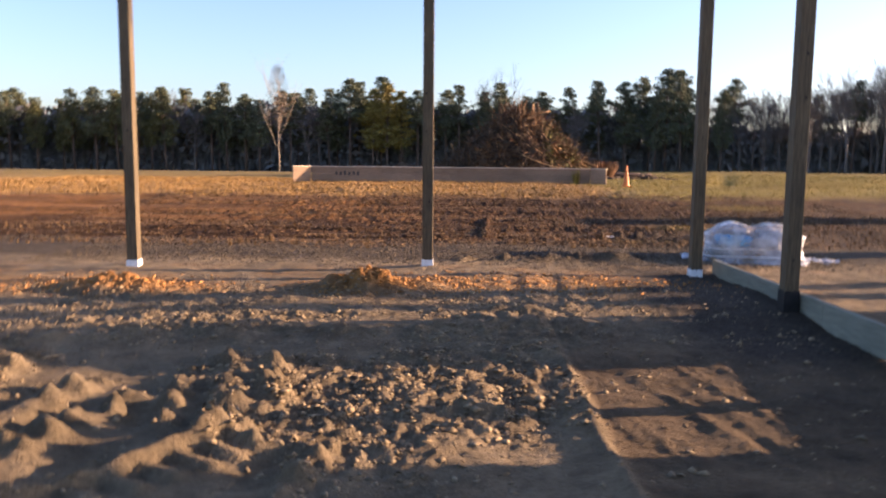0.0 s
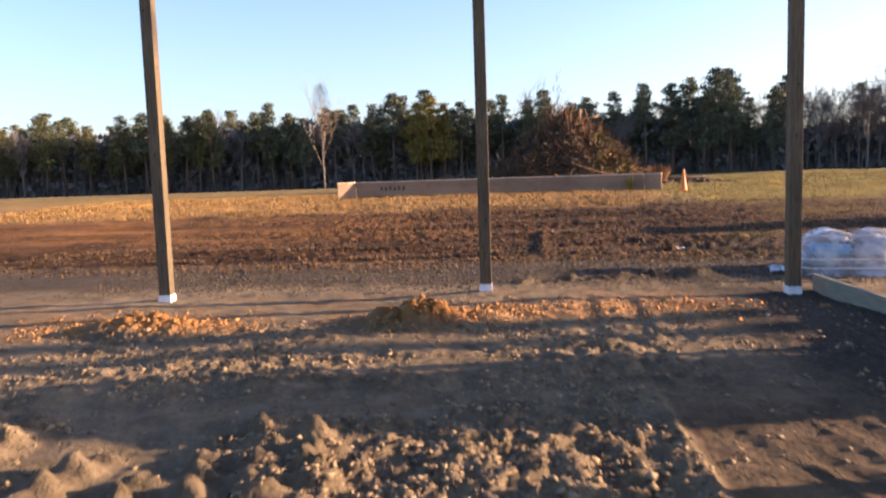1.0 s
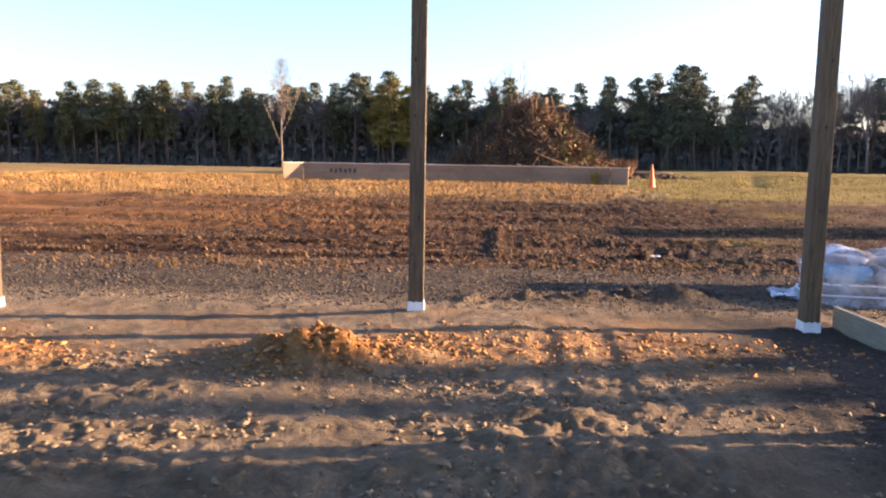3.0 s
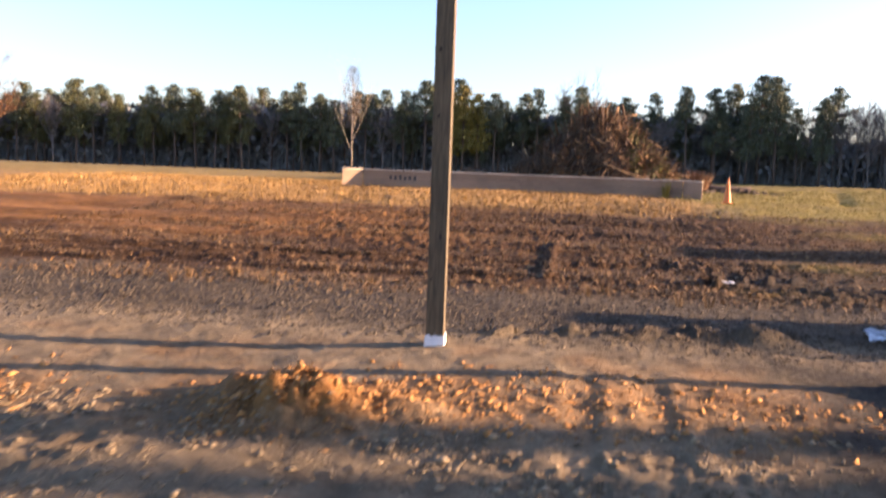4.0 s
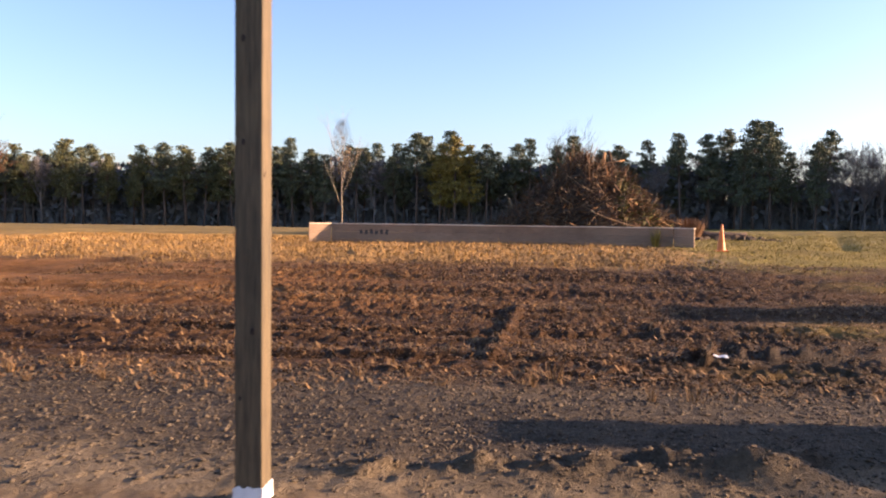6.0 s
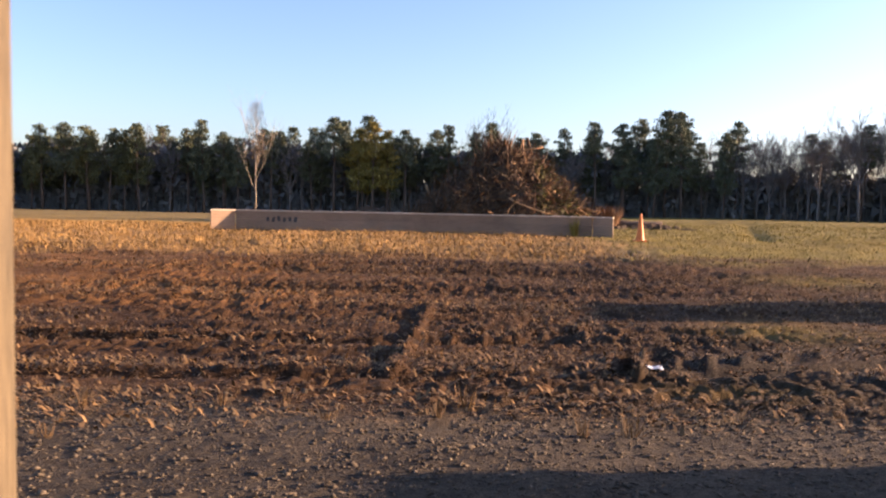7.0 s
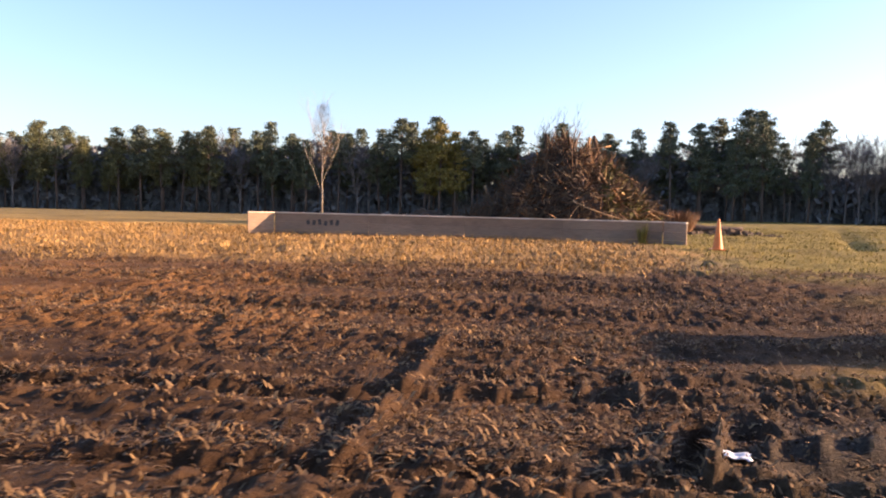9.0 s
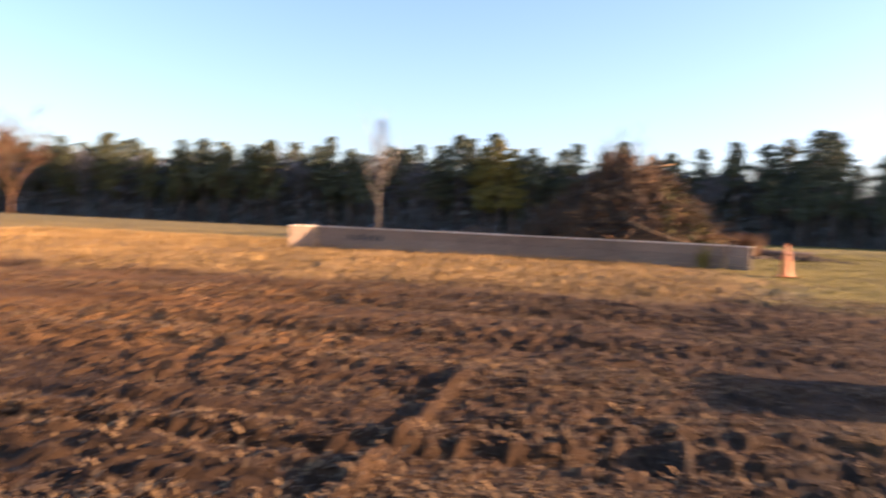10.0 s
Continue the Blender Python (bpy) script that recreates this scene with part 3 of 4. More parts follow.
# ---- wrapped pallet load ----
def wrapped_load(x, y):
    thing = empty("wrapped_pallet_load", pose(x, y, gz(x, y) - 0.02, 0, 0, -12) @ Matrix.Diagonal((0.74, 0.74, 0.64, 1)), "heap of bags on a pallet under clear white plastic sheet", "pallet load")
    for k in range(7):
        part("deck_board", box_bm(-0.85 + k * 0.25, -0.75 + 0.12 + k * 0.25, -0.55, 0.55, 0.10, 0.122, 0.003), PALLET_WOOD, thing)
    for yy in (-0.5, 0, 0.5):
        part("stringer", box_bm(-0.85, 0.87, yy - 0.022, yy + 0.022, 0.0, 0.098, 0.003), PALLET_WOOD, thing)
    rng = random.Random(4)
    for cx, cy, cz, rx, ry, rz, mat in ((-0.42, -0.2, 0.25, 0.42, 0.3, 0.13, BAG_GREY), (0.42, -0.2, 0.25, 0.42, 0.3, 0.13, BAG_GREY), (-0.42, 0.3, 0.25, 0.42, 0.3, 0.13, BAG_GREY),
                                       (0.42, 0.3, 0.25, 0.42, 0.3, 0.13, BAG_GREY), (-0.40, -0.1, 0.49, 0.38, 0.36, 0.14, BAG_BLUE), (0.36, -0.05, 0.49, 0.38, 0.34, 0.13, BAG_GREY),
                                       (-0.33, 0.05, 0.66, 0.28, 0.28, 0.1, BAG_GREY), (0.36, 0.05, 0.67, 0.30, 0.28, 0.09, BAG_GREY)):
        bm = bmesh.new()
        bmesh.ops.create_icosphere(bm, subdivisions=3, radius=1)
        for v in bm.verts:
            c = v.co
            p = [math.copysign(abs(q) ** 0.6, q) for q in c]
            k = 1 + 0.06 * noise.noise(Vector((c.x * 2 + cx * 5, c.y * 2, c.z * 2 + cz * 7)))
            v.co = Vector((cx + p[0] * rx * k, cy + p[1] * ry * k, cz + p[2] * rz * k))
        part("bag", bm, mat, thing, "bright blue plastic bag" if mat == BAG_BLUE else "", smooth=True)
    # the sheet: two humps, gathered at the hem and tied round with bands
    bm = bmesh.new()
    rows = []
    nu, nv = 96, 34
    for j in range(nv + 1):
        f = j / nv
        row = []
        for i in range(nu):
            a = 2 * math.pi * i / nu
            ca, sa = math.cos(a), math.sin(a)
            prof = min(1.0, (f * 1.9)) ** 0.55
            r = prof if f < 0.9 else 1.0 + (f - 0.9) * 1.6
            ex = math.copysign(abs(ca) ** 0.75, ca) * 0.95 * r
            ey = math.copysign(abs(sa) ** 0.75, sa) * 0.64 * r
            hump = 0.80 + 0.10 * math.exp(-((ex + 0.38) / 0.28) ** 2) + 0.09 * math.exp(-((ex - 0.38) / 0.3) ** 2) - 0.05 * math.exp(-(ex / 0.1) ** 2)
            z = hump * (1 - max(0.0, (f - 0.25) / 0.75) ** 1.5) if f < 0.92 else hump * (1 - (0.67 / 0.75) ** 1.5) * (1 - (f - 0.92) / 0.08)
            fold = 0.030 * math.sin(a * 17 + 3 * math.sin(a * 3) + 4 * f) * f + 0.06 * noise.noise(Vector((ex * 4, ey * 4, z * 4 + 3))) + 0.03 * noise.noise(Vector((ex * 11, ey * 11, z * 11)))
            tuck = -0.035 * math.exp(-((z - 0.34) / 0.04) ** 2) - 0.03 * math.exp(-((z - 0.16) / 0.03) ** 2)
            k = 1 + fold + tuck
            row.append(bm.verts.new((ex * k, ey * k, max(0.012, z * (1 + 0.5 * fold)))))
        rows.append(row)
    for j in range(nv):
        for i in range(nu):
            bm.faces.new((rows[j][i], rows[j + 1][i], rows[j + 1][(i + 1) % nu], rows[j][(i + 1) % nu]))
    bmesh.ops.remove_doubles(bm, verts=bm.verts, dist=0.0005)
    part("plastic_sheet", bm, PLASTIC, thing, "crumpled clear white plastic sheet", smooth=True)
    for zz, kk in ((0.335, 0.93), (0.16, 0.99)):
        v, f = [], []
        pts = []
        for i in range(49):
            a = 2 * math.pi * i / 48
            ca, sa = math.cos(a), math.sin(a)
            pts.append((math.copysign(abs(ca) ** 0.75, ca) * 0.97 * kk, math.copysign(abs(sa) ** 0.75, sa) * 0.66 * kk, zz + 0.015 * math.sin(a * 3)))
        tube(v, f, pts, [0.016] * 49, 6)
        mesh_ob("band", v, f, SHEET_PALE, thing, True, "twisted white plastic band")
    # loose skirts of film on the soil
    for cx, cy, sx, sy in ((-1.12, -0.1, 0.25, 0.3), (1.2, -0.25, 0.35, 0.16)):
        bm = bmesh.new()
        bmesh.ops.create_grid(bm, x_segments=14, y_segments=14, size=1)
        for v in bm.verts:
            q = noise.noise(Vector((v.co.x * 2 + cx, v.co.y * 2, 3)))
            edge = 1 + 0.25 * noise.noise(Vector((v.co.x * 1.5, v.co.y * 1.5, cx)))
            v.co = Vector((cx + v.co.x * sx * edge, cy + v.co.y * sy * edge, 0.09 + 0.12 * q + 0.05 * noise.noise(Vector((v.co.x * 6, v.co.y * 6, 1)))))
        part("loose_film", bm, PLASTIC, thing, "", smooth=True)


wrapped_load(4.55, 11.75)


# ---- brush pile ----
def pile_h(x, y):
    """Height of the heap, from its own middle: a steep lumpy cone with a straight flank and a long low tail."""
    r = math.hypot(x / (4.7 if x > 0 else 5.5), y / 4.2)
    a = max(0.0, 1 - r) ** (0.92 if x > 0 else 1.12) * (1 - 0.10 * math.exp(-(r / 0.25) ** 2))
    h = 5.0 * a * (0.95 + 0.28 * noise.noise(Vector((x * 0.6, y * 0.6, 2)))) + 0.7 * noise.noise(Vector((x * 1.1, y * 1.1, 7))) * min(1, a * 3)
    tail = 0.75 * math.exp(-((x + 7.2) / 1.5) ** 2 - (y / 1.6) ** 2)
    return max(h, tail) - 0.05


def brush_pile(x0, y0):
    thing = empty("brush_pile", pose(x0, y0, gz(x0, y0)), "tall heap of cleared branches, roots and brush in evening sun", "brush pile")
    bm = bmesh.new()
    bmesh.ops.create_grid(bm, x_segments=90, y_segments=60, size=1)
    for v in bm.verts:
        x, y = v.co.x * 9.0, v.co.y * 5.0
        v.co = Vector((x, y, pile_h(x, y) + 0.45 * noise.noise(Vector((x * 2.6, y * 2.6, 5)))))
    part("heap_core", bm, PILE_SOIL, thing, "dark tangle of soil and fine brush", smooth=False)
    rng = random.Random(11)

    def surface(spread=1.0):
        while True:
            x, y = rng.uniform(-5.4, 4.7) * spread, rng.uniform(-4.2, 3.0)
            if pile_h(x, y) > 0.1:
                return x, y, pile_h(x, y)
    for k in range(290):
        x, y, z = surface()
        e = 0.3
        fall = Vector((pile_h(x - e, y) - pile_h(x + e, y), pile_h(x, y - e) - pile_h(x, y + e), 0)) / (2 * e)
        fall.z = -fall.length_squared
        d = (fall.normalized() * 1.1 + Vector((rng.gauss(0.3, 0.35), rng.gauss(-0.15, 0.35), rng.gauss(0.05, 0.26)))).normalized()
        ln, r = rng.uniform(0.7, 3.2) * (1.0 if x > 0 else 0.6), 0.016 + (0.085 if x > 0 else 0.05) * rng.random() ** 2.4
        pts, p = [], Vector((x, y, z + rng.uniform(-0.08, 0.18))) - d * ln / 2
        for i in range(6):
            pts.append(p.copy())
            d = (d + Vector((rng.gauss(0, 0.12), rng.gauss(0, 0.12), rng.gauss(0, 0.10)))).normalized()
            p += d * ln / 5
        v, f = [], []
        tube(v, f, pts, [r * (1 - 0.13 * i) for i in range(6)], 6)
        # sun and shade put into colour: right flank mostly pale, left nearly all brown
        mesh_ob("branch", v, f, LOG_PALE_LIT if rng.random() < (0.68 if x > 0.3 else 0.10) else LOG_BROWN, thing, True)
    for name, mat, count, side in (("twig_tangle", TWIG_MIX, 6000, None), ("bare_twig_tangle", TWIGS_RUST, 1800, None), ("leafy_brush", LEAF_PILE, 1800, (1.4, 4.2, 0.2, 0.6))):
        v, f = [], []
        for k in range(count):
            x, y, z = surface(1.03)
            if side:
                x = rng.uniform(side[0], side[1])
                y = rng.uniform(-4.2, 0.5)
                z = pile_h(x, y)
                if z < 0.2 or not (side[2] * 4.6 < z + 0.5 * x * 0.4 < side[3] * 6):
                    continue
            d = Vector((rng.gauss(0.25, 0.8), rng.gauss(-0.2, 0.7), rng.gauss(0.12, 0.5))).normalized()
            ln = rng.uniform(0.25, 1.3) * (0.45 if side else 1)
            w = rng.uniform(0.008, 0.03) * (3.5 if side else 1)
            n = d.cross(Vector((rng.gauss(0, 1), rng.gauss(0, 1), rng.gauss(0, 1)))).normalized() * w
            if name == "bare_twig_tangle" and z > 2.6:
                d = (d + Vector((0, 0, 1.3))).normalized()
            p = Vector((x, y, z + rng.uniform(-0.1, 0.25)))
            e = p + d * ln
            m = (p + e) / 2 + Vector((rng.gauss(0, 0.06), rng.gauss(0, 0.06), rng.gauss(0, 0.06))) * ln
            i = len(v)
            v += [p - n, p + n, m + n, m - n, e]
            f += [(i, i + 1, i + 2, i + 3), (i + 3, i + 2, i + 4)]
        tagged(mesh_ob(name, v, f, mat, thing), kind="stuff")


brush_pile(4.2, 50.0)


# ---- trees ----
def bare_branches(rng, v, f, p, d, length, r, depth, spread=0.5, up=0.25):
    pts, radii = [p.copy()], [r]
    segs = 4
    for i in range(segs):
        d = (d + Vector((rng.gauss(0, 0.10), rng.gauss(0, 0.10), rng.gauss(0.03, 0.06)))).normalized()
        p = p + d * length / segs
        pts.append(p.copy())
        radii.append(r * (1 - 0.45 * (i + 1) / segs))
    tube(v, f, pts, radii, 5 if depth > 2 else 3)
    if depth == 0:
        return
    for k in range(rng.choice((3, 4)) if depth > 1 else 5):
        q = rng.uniform(0.35, 1.0)
        i = min(int(q * segs), segs - 1)
        base = pts[i].lerp(pts[i + 1], q * segs - i)
        nd = (d + Vector((rng.gauss(0, spread), rng.gauss(0, spread), rng.gauss(up, spread * 0.6)))).normalized()
        bare_branches(rng, v, f, base, nd, length * rng.uniform(0.5, 0.75), max(radii[i] * 0.55, 0.012), depth - 1, spread, up)


def bare_tree(name, label, height, bark, seed, depth=4, trunk_frac=0.4, r=0.16, spread=0.5, group=""):
    rng = random.Random(seed)
    thing = empty(name, pose(0, 0, 0), label, "tree", group)
    v, f = [], []
    top = Vector((rng.gauss(0, 0.15), rng.gauss(0, 0.15), height * trunk_frac))
    tube(v, f, [Vector((0, 0, -0.2)), top * 0.35, top * 0.7, top], [r * 1.25, r, r * 0.85, r * 0.7], 8)
    mesh_ob("trunk", v, f, bark, thing, True)
    v, f = [], []
    for k in range(5):
        a = k * 2.4 + rng.uniform(-0.4, 0.4)
        b = top * (0.75 + 0.25 * k / 4)
        d = Vector((math.cos(a) * 0.42, math.sin(a) * 0.42, 1)).normalized() if k < 4 else Vector((0, 0, 1))
        bare_branches(rng, v, f, b, d, height * (1 - trunk_frac) * rng.uniform(0.42, 0.58), r * 0.5, depth - 1, spread)
    tips = [Vector(q) for q in v[::7] if q[2] > height * 0.45]
    for p in tips:
        for k in range(3):
            e = p + Vector((rng.gauss(0, 0.35), rng.gauss(0, 0.35), rng.uniform(0.2, 0.8)))
            i = len(v)
            v += [p + Vector((-0.012, 0, 0)), p + Vector((0.012, 0, 0)), e]
            f.append((i, i + 1, i + 2))
    mesh_ob("crown", v, f, bark, thing)
    return thing


def pine_tree(label, height, seed, needles, crown_from=0.42, width=2.4, count=95):
    """A bare pole with a ragged rounded crown: limbs that rise a little, each with a few flat clumps of needles."""
    rng = random.Random(seed)
    thing = empty("pine_tree", pose(0, 0, 0), label, "tree", "pines at the edge of the wood")
    v, f = [], []
    lean = Vector((rng.gauss(0, 0.025), rng.gauss(0, 0.025), 1))
    tube(v, f, [lean * (height * q) for q in (-0.01, 0.2, 0.45, 0.7, 0.97)], [0.19, 0.16, 0.13, 0.09, 0.02], 7)
    clumps = []
    side = [rng.uniform(0.6, 1.15) for k in range(7)]
    for k in range(count):
        u = rng.random() ** 0.9
        q = crown_from + (0.985 - crown_from) * u
        taper = (1 - max(0.0, (u - 0.25) / 0.76)) ** 0.72
        prof = taper * min(1.0, 0.5 + 2.0 * u) * (0.72 + 0.45 * math.sin(q * 23 + seed * 1.7) ** 2)
        a = rng.uniform(0, 2 * math.pi)
        ln = width * prof * side[int(a / 6.2832 * 7) % 7] * rng.uniform(0.35, 1.0) + 0.15
        b = lean * (height * q * 0.985)
        e = b + Vector((math.cos(a) * ln, math.sin(a) * ln, ln * rng.uniform(-0.10, 0.30)))
        tube(v, f, [b, (b + e) / 2 + Vector((0, 0, 0.05)), e], [0.035, 0.025, 0.01], 3)
        for j in range(2 if ln > 0.9 else 1):
            clumps.append((b.lerp(e, 1.0 - 0.35 * j), rng.uniform(0.35, 0.75)))
    mesh_ob("trunk", v, f, BARK_PINE, thing, True)
    v, f = [], []
    for e, s in clumps:
        for j in range(30):
            d = Vector((rng.gauss(0, 1), rng.gauss(0, 1), rng.gauss(0, 0.8))).normalized()
            c = e + Vector((d.x * s, d.y * s, d.z * s * 0.55)) * rng.random() ** 0.5
            w = (d + Vector((rng.gauss(0, 0.5), rng.gauss(0, 0.5), rng.gauss(0.45, 0.5)))).normalized() * rng.uniform(0.18, 0.42)
            u = w.cross(Vector((rng.gauss(0, 1), rng.gauss(0, 1), rng.gauss(0, 1)))).normalized() * rng.uniform(0.05, 0.13)
            i = len(v)
            v += [c - u, c + u, c + w]
            f.append((i, i + 1, i + 2))
    mesh_ob("crown", v, f, needles, thing)
    return thing


def wood_edge():
    rng = random.Random(21)
    kinds = [pine_tree("tall dark green pine with bare lower trunk", 14, s, NEEDLES, cf, w, n) for s, cf, w, n in ((1, 0.34, 2.6, 85), (2, 0.46, 3.1, 85), (3, 0.26, 2.3, 95), (4, 0.55, 2.9, 70), (5, 0.40, 3.5, 100), (6, 0.50, 2.4, 60))]
    olive = pine_tree("olive-green pine at the sunny end of the wood", 14, 12, NEEDLES_OLIVE, 0.32, 3.0, 95)
    gold = pine_tree("yellow-green pine catching low sun", 14, 9, NEEDLES_GOLD, 0.3, 3.2, 110)
    grey = [bare_tree("bare_tree", "leafless grey hardwood among the pines", 14, BARK_GREY, 31 + s, 4, 0.35, 0.16, 0.50, "leafless trees at the edge of the wood") for s in range(3)]
    used = set()
    placed = []

    def put(src, x, y, h):
        m = pose(x, y, gz(x, y) - 0.1, 0, 0, rng.uniform(0, 360)) @ Matrix.Diagonal((h * rng.uniform(0.92, 1.12), h * rng.uniform(0.92, 1.12), h, 1))
        if src not in used:
            used.add(src)
            src.matrix_world = m
            return
        c = copy_thing(src, m)
        c.matrix_basis = m
    for row, (dy, gap) in enumerate(((0, 3.9), (5, 3.4), (11, 3.6))):
        x = -120.0
        while x < 130:
            x += gap * rng.uniform(0.6, 1.4) * (0.72 if x > 52 else 1.0)
            edge = 146 - 0.10 * max(0, x) - 0.0016 * max(0.0, x - 40) ** 2
            y = edge + dy + rng.uniform(-1.6, 1.6)
            hardwood = rng.random() < (0.08 if x < 46 else 0.78) or (x < -46 and rng.random() < 0.12)
            h = rng.uniform(0.74, 1.16) * (1.04 + 0.16 * math.exp(-((x - 38) / 14) ** 2) + 0.14 * math.exp(-((x + 13) / 8) ** 2) + 0.22 * step(60, 85, x))
            if hardwood:
                put(rng.choice(grey), x, y, h * 0.95)
            else:
                put(gold if abs(x + 12.4) < 3.5 and row == 0 else olive if x < -46 and rng.random() < 0.6 else rng.choice(kinds), x, y, h)
    # the brush under the trees and the wood behind, too far to count
    v, f = [], []
    for k in range(42000):
        x = rng.uniform(-135, 140)
        edge = 146 - 0.10 * max(0, x) - 0.0016 * max(0.0, x - 40) ** 2
        y = edge + rng.uniform(5, 34)
        h = 0.5 + 9.0 * rng.random() ** 2.2
        b = Vector((x, y, -2.0))
        e = b + Vector((rng.gauss(0, 0.6), rng.gauss(0, 0.6), h))
        w = rng.uniform(0.02, 0.09)
        i = len(v)
        v += [b + Vector((-w, 0, 0)), b + Vector((w, 0, 0)), e + Vector((w * 0.3, 0, 0)), e - Vector((w * 0.3, 0, 0))]
        f.append((i, i + 1, i + 2, i + 3))
    tagged(mesh_ob("undergrowth", v, f, WOODS_HAZY_SHADE), "dense grey brush and saplings under the pines", "undergrowth", kind="stuff")
    v, f = [], []
    for k in range(80000):
        x = rng.uniform(-140, 120)
        y = 146 - 0.10 * max(0, x) - 0.0016 * max(0.0, x - 40) ** 2 + rng.uniform(4, 40)
        thin = 0.72 if x > 46 else 1.0
        c = Vector((x, y, -1.5 + thin * (12.0 + 3.0 * noise.noise(Vector((x * 0.12, y * 0.1, 3)))) * rng.random() ** 0.8))
        i = len(v)
        for q in range(3):
            v.append(c + Vector((rng.gauss(0, 0.55), rng.gauss(0, 0.55), rng.gauss(0, 0.5))))
        f.append((i, i + 1, i + 2))
    tagged(mesh_ob("far_woods", v, f, WOODS_HAZY_SHADE), "deep dark mass of pine woods behind the edge", "woods", kind="stuff")
    put(grey[1], 7.6, 150, 1.40)
    # taller leafless trees where the wood comes forward
    for bx, by, bh in ((60, 120, 1.12), (64.5, 118, 1.28), (68, 122, 1.36), (71.5, 117, 1.30), (75, 121, 1.42), (80, 118, 1.4), (56, 124, 1.0)):
        put(rng.choice(grey), bx, by, bh)
    for gx, gy, gh in ((-14.5, 145, 1.12), (-11.8, 144, 1.2), (-9.2, 145.5, 1.1)):
        put(gold, gx, gy, gh)


wood_edge()


def birch_tree(x, y, height):
    """A thin pale trunk that forks a third of the way up into long rising limbs."""
    rng = random.Random(77)
    thing = empty("birch_tree", pose(x, y, gz(x, y)), "slender pale-barked leafless tree standing alone in the field", "tree")
    v, f = [], []
    tube(v, f, [Vector((0, 0, -0.2)), Vector((0.05, 0, height * 0.16)), Vector((-0.05, 0, height * 0.32)), Vector((0.0, 0.05, height * 0.55))], [0.14, 0.11, 0.09, 0.05], 8)
    mesh_ob("trunk", v, f, BARK_PALE, thing, True)
    for k, (ang, tilt, at, ln) in enumerate(((0.1, 0.36, 0.30, 0.36), (2.9, 0.34, 0.20, 0.40), (1.5, 0.20, 0.42, 0.34), (3.6, 0.16, 0.46, 0.36), (0.4, 0.14, 0.52, 0.36), (5.2, 0.30, 0.38, 0.30))):
        v, f = [], []
        d = Vector((math.cos(ang) * math.sin(tilt), math.sin(ang) * math.sin(tilt), math.cos(tilt)))
        bare_branches(rng, v, f, Vector((0, 0, height * at)), d, height * ln, 0.042, 2, 0.26, 0.35)
        mesh_ob("limb", v, f, BARK_PALE, thing)
    v, f = [], []
    for k in range(1800):
        z = height * rng.uniform(0.42, 1.0)
        rr = 1.9 * math.sin(math.pi * min(1, (z / height - 0.30) / 0.8)) * rng.random() ** 0.6
        a = rng.uniform(0, 6.28)
        p = Vector((math.cos(a) * rr, math.sin(a) * rr, z))
        e = p + Vector((rng.gauss(0, 0.15), rng.gauss(0, 0.15), rng.uniform(0.4, 0.9)))
        i = len(v)
        v += [p + Vector((-0.008, 0, 0)), p + Vector((0.008, 0, 0)), e]
        f.append((i, i + 1, i + 2))
    tagged(mesh_ob("twig_spray", v, f, BARK_GREY, thing), kind="stuff")
    v, f = [], []
    for k in range(420):
        c = Vector((rng.gauss(0.35, 0.75), rng.gauss(0, 0.75), height * rng.gauss(0.66, 0.075)))
        i = len(v)
        for q in range(3):
            v.append(c + Vector((rng.gauss(0, 0.10), rng.gauss(0, 0.10), rng.gauss(0, 0.13))))
        f.append((i, i + 1, i + 2))
    tagged(mesh_ob("dry_leaves", v, f, LEAF_DRY, thing), kind="stuff")
    return thing


birch_tree(-27.4, 125, 16.5)
rusty = bare_tree("bare_tree", "bare tree with rusty twigs lit by low sun", 15.5, TWIGS_RUST, 78, 5, 0.2, 0.2, 0.5)
rusty.matrix_world = pose(-93, 130, gz(-93, 130))


# ---- unseen stacks and pines added beside the site to throw the long shadows ----
def lumber_stack(x, y):
    thing = empty("lumber_stack", pose(x, y, gz(x, y)), "unseen tall stack of lumber added to cast broad shade", "lumber stack", "lumber stacks beside the frame")
    for k in range(3):
        part("bunk", box_bm(0.2 + k * 1.5, 0.3 + k * 1.5, -0.47, 0.47, -0.03, 0.09, 0.005), PALLET_WOOD, thing)
    for lev in range(5):
        for c in range(2):
            part("bundle", box_bm(0.03 * (lev % 2), 3.6, -0.465 + c * 0.468, -0.003 + c * 0.468, 0.09 + lev * 0.42, 0.50 + lev * 0.42, 0.008), WOOD_SKIRT, thing)
    return thing


# made-up blockers out of view, each placed and scaled for one shadow band
stack = lumber_stack(6.4, 7.6)
copy_thing(stack, pose(9.8, 13.3, gz(9.8, 13.3)) @ Matrix.Diagonal((1, 0.6, 0.92, 1)))
copy_thing(stack, pose(13.7, 21.3, gz(13.7, 21.3)) @ Matrix.Diagonal((1, 1.7, 1, 1)))
copy_thing(stack, pose(6.4, 4.5, gz(6.4, 4.5)))
# added pines out of view; their bare trunks draw thin shadow bands
shade_pine = pine_tree("unseen tall pine added to cast trunk shadows on the pad", 17, 55, NEEDLES, 0.55, 3.0, 90)
shade_pine.matrix_world = pose(26, 12.2, gz(26, 12.2))
for px, py in ((26.6, 12.55), (29.0, 11.75), (29.8, 12.12), (33.0, 12.1)):
    copy_thing(shade_pine, pose(px, py, gz(px, py), 0, 0, px * 40))


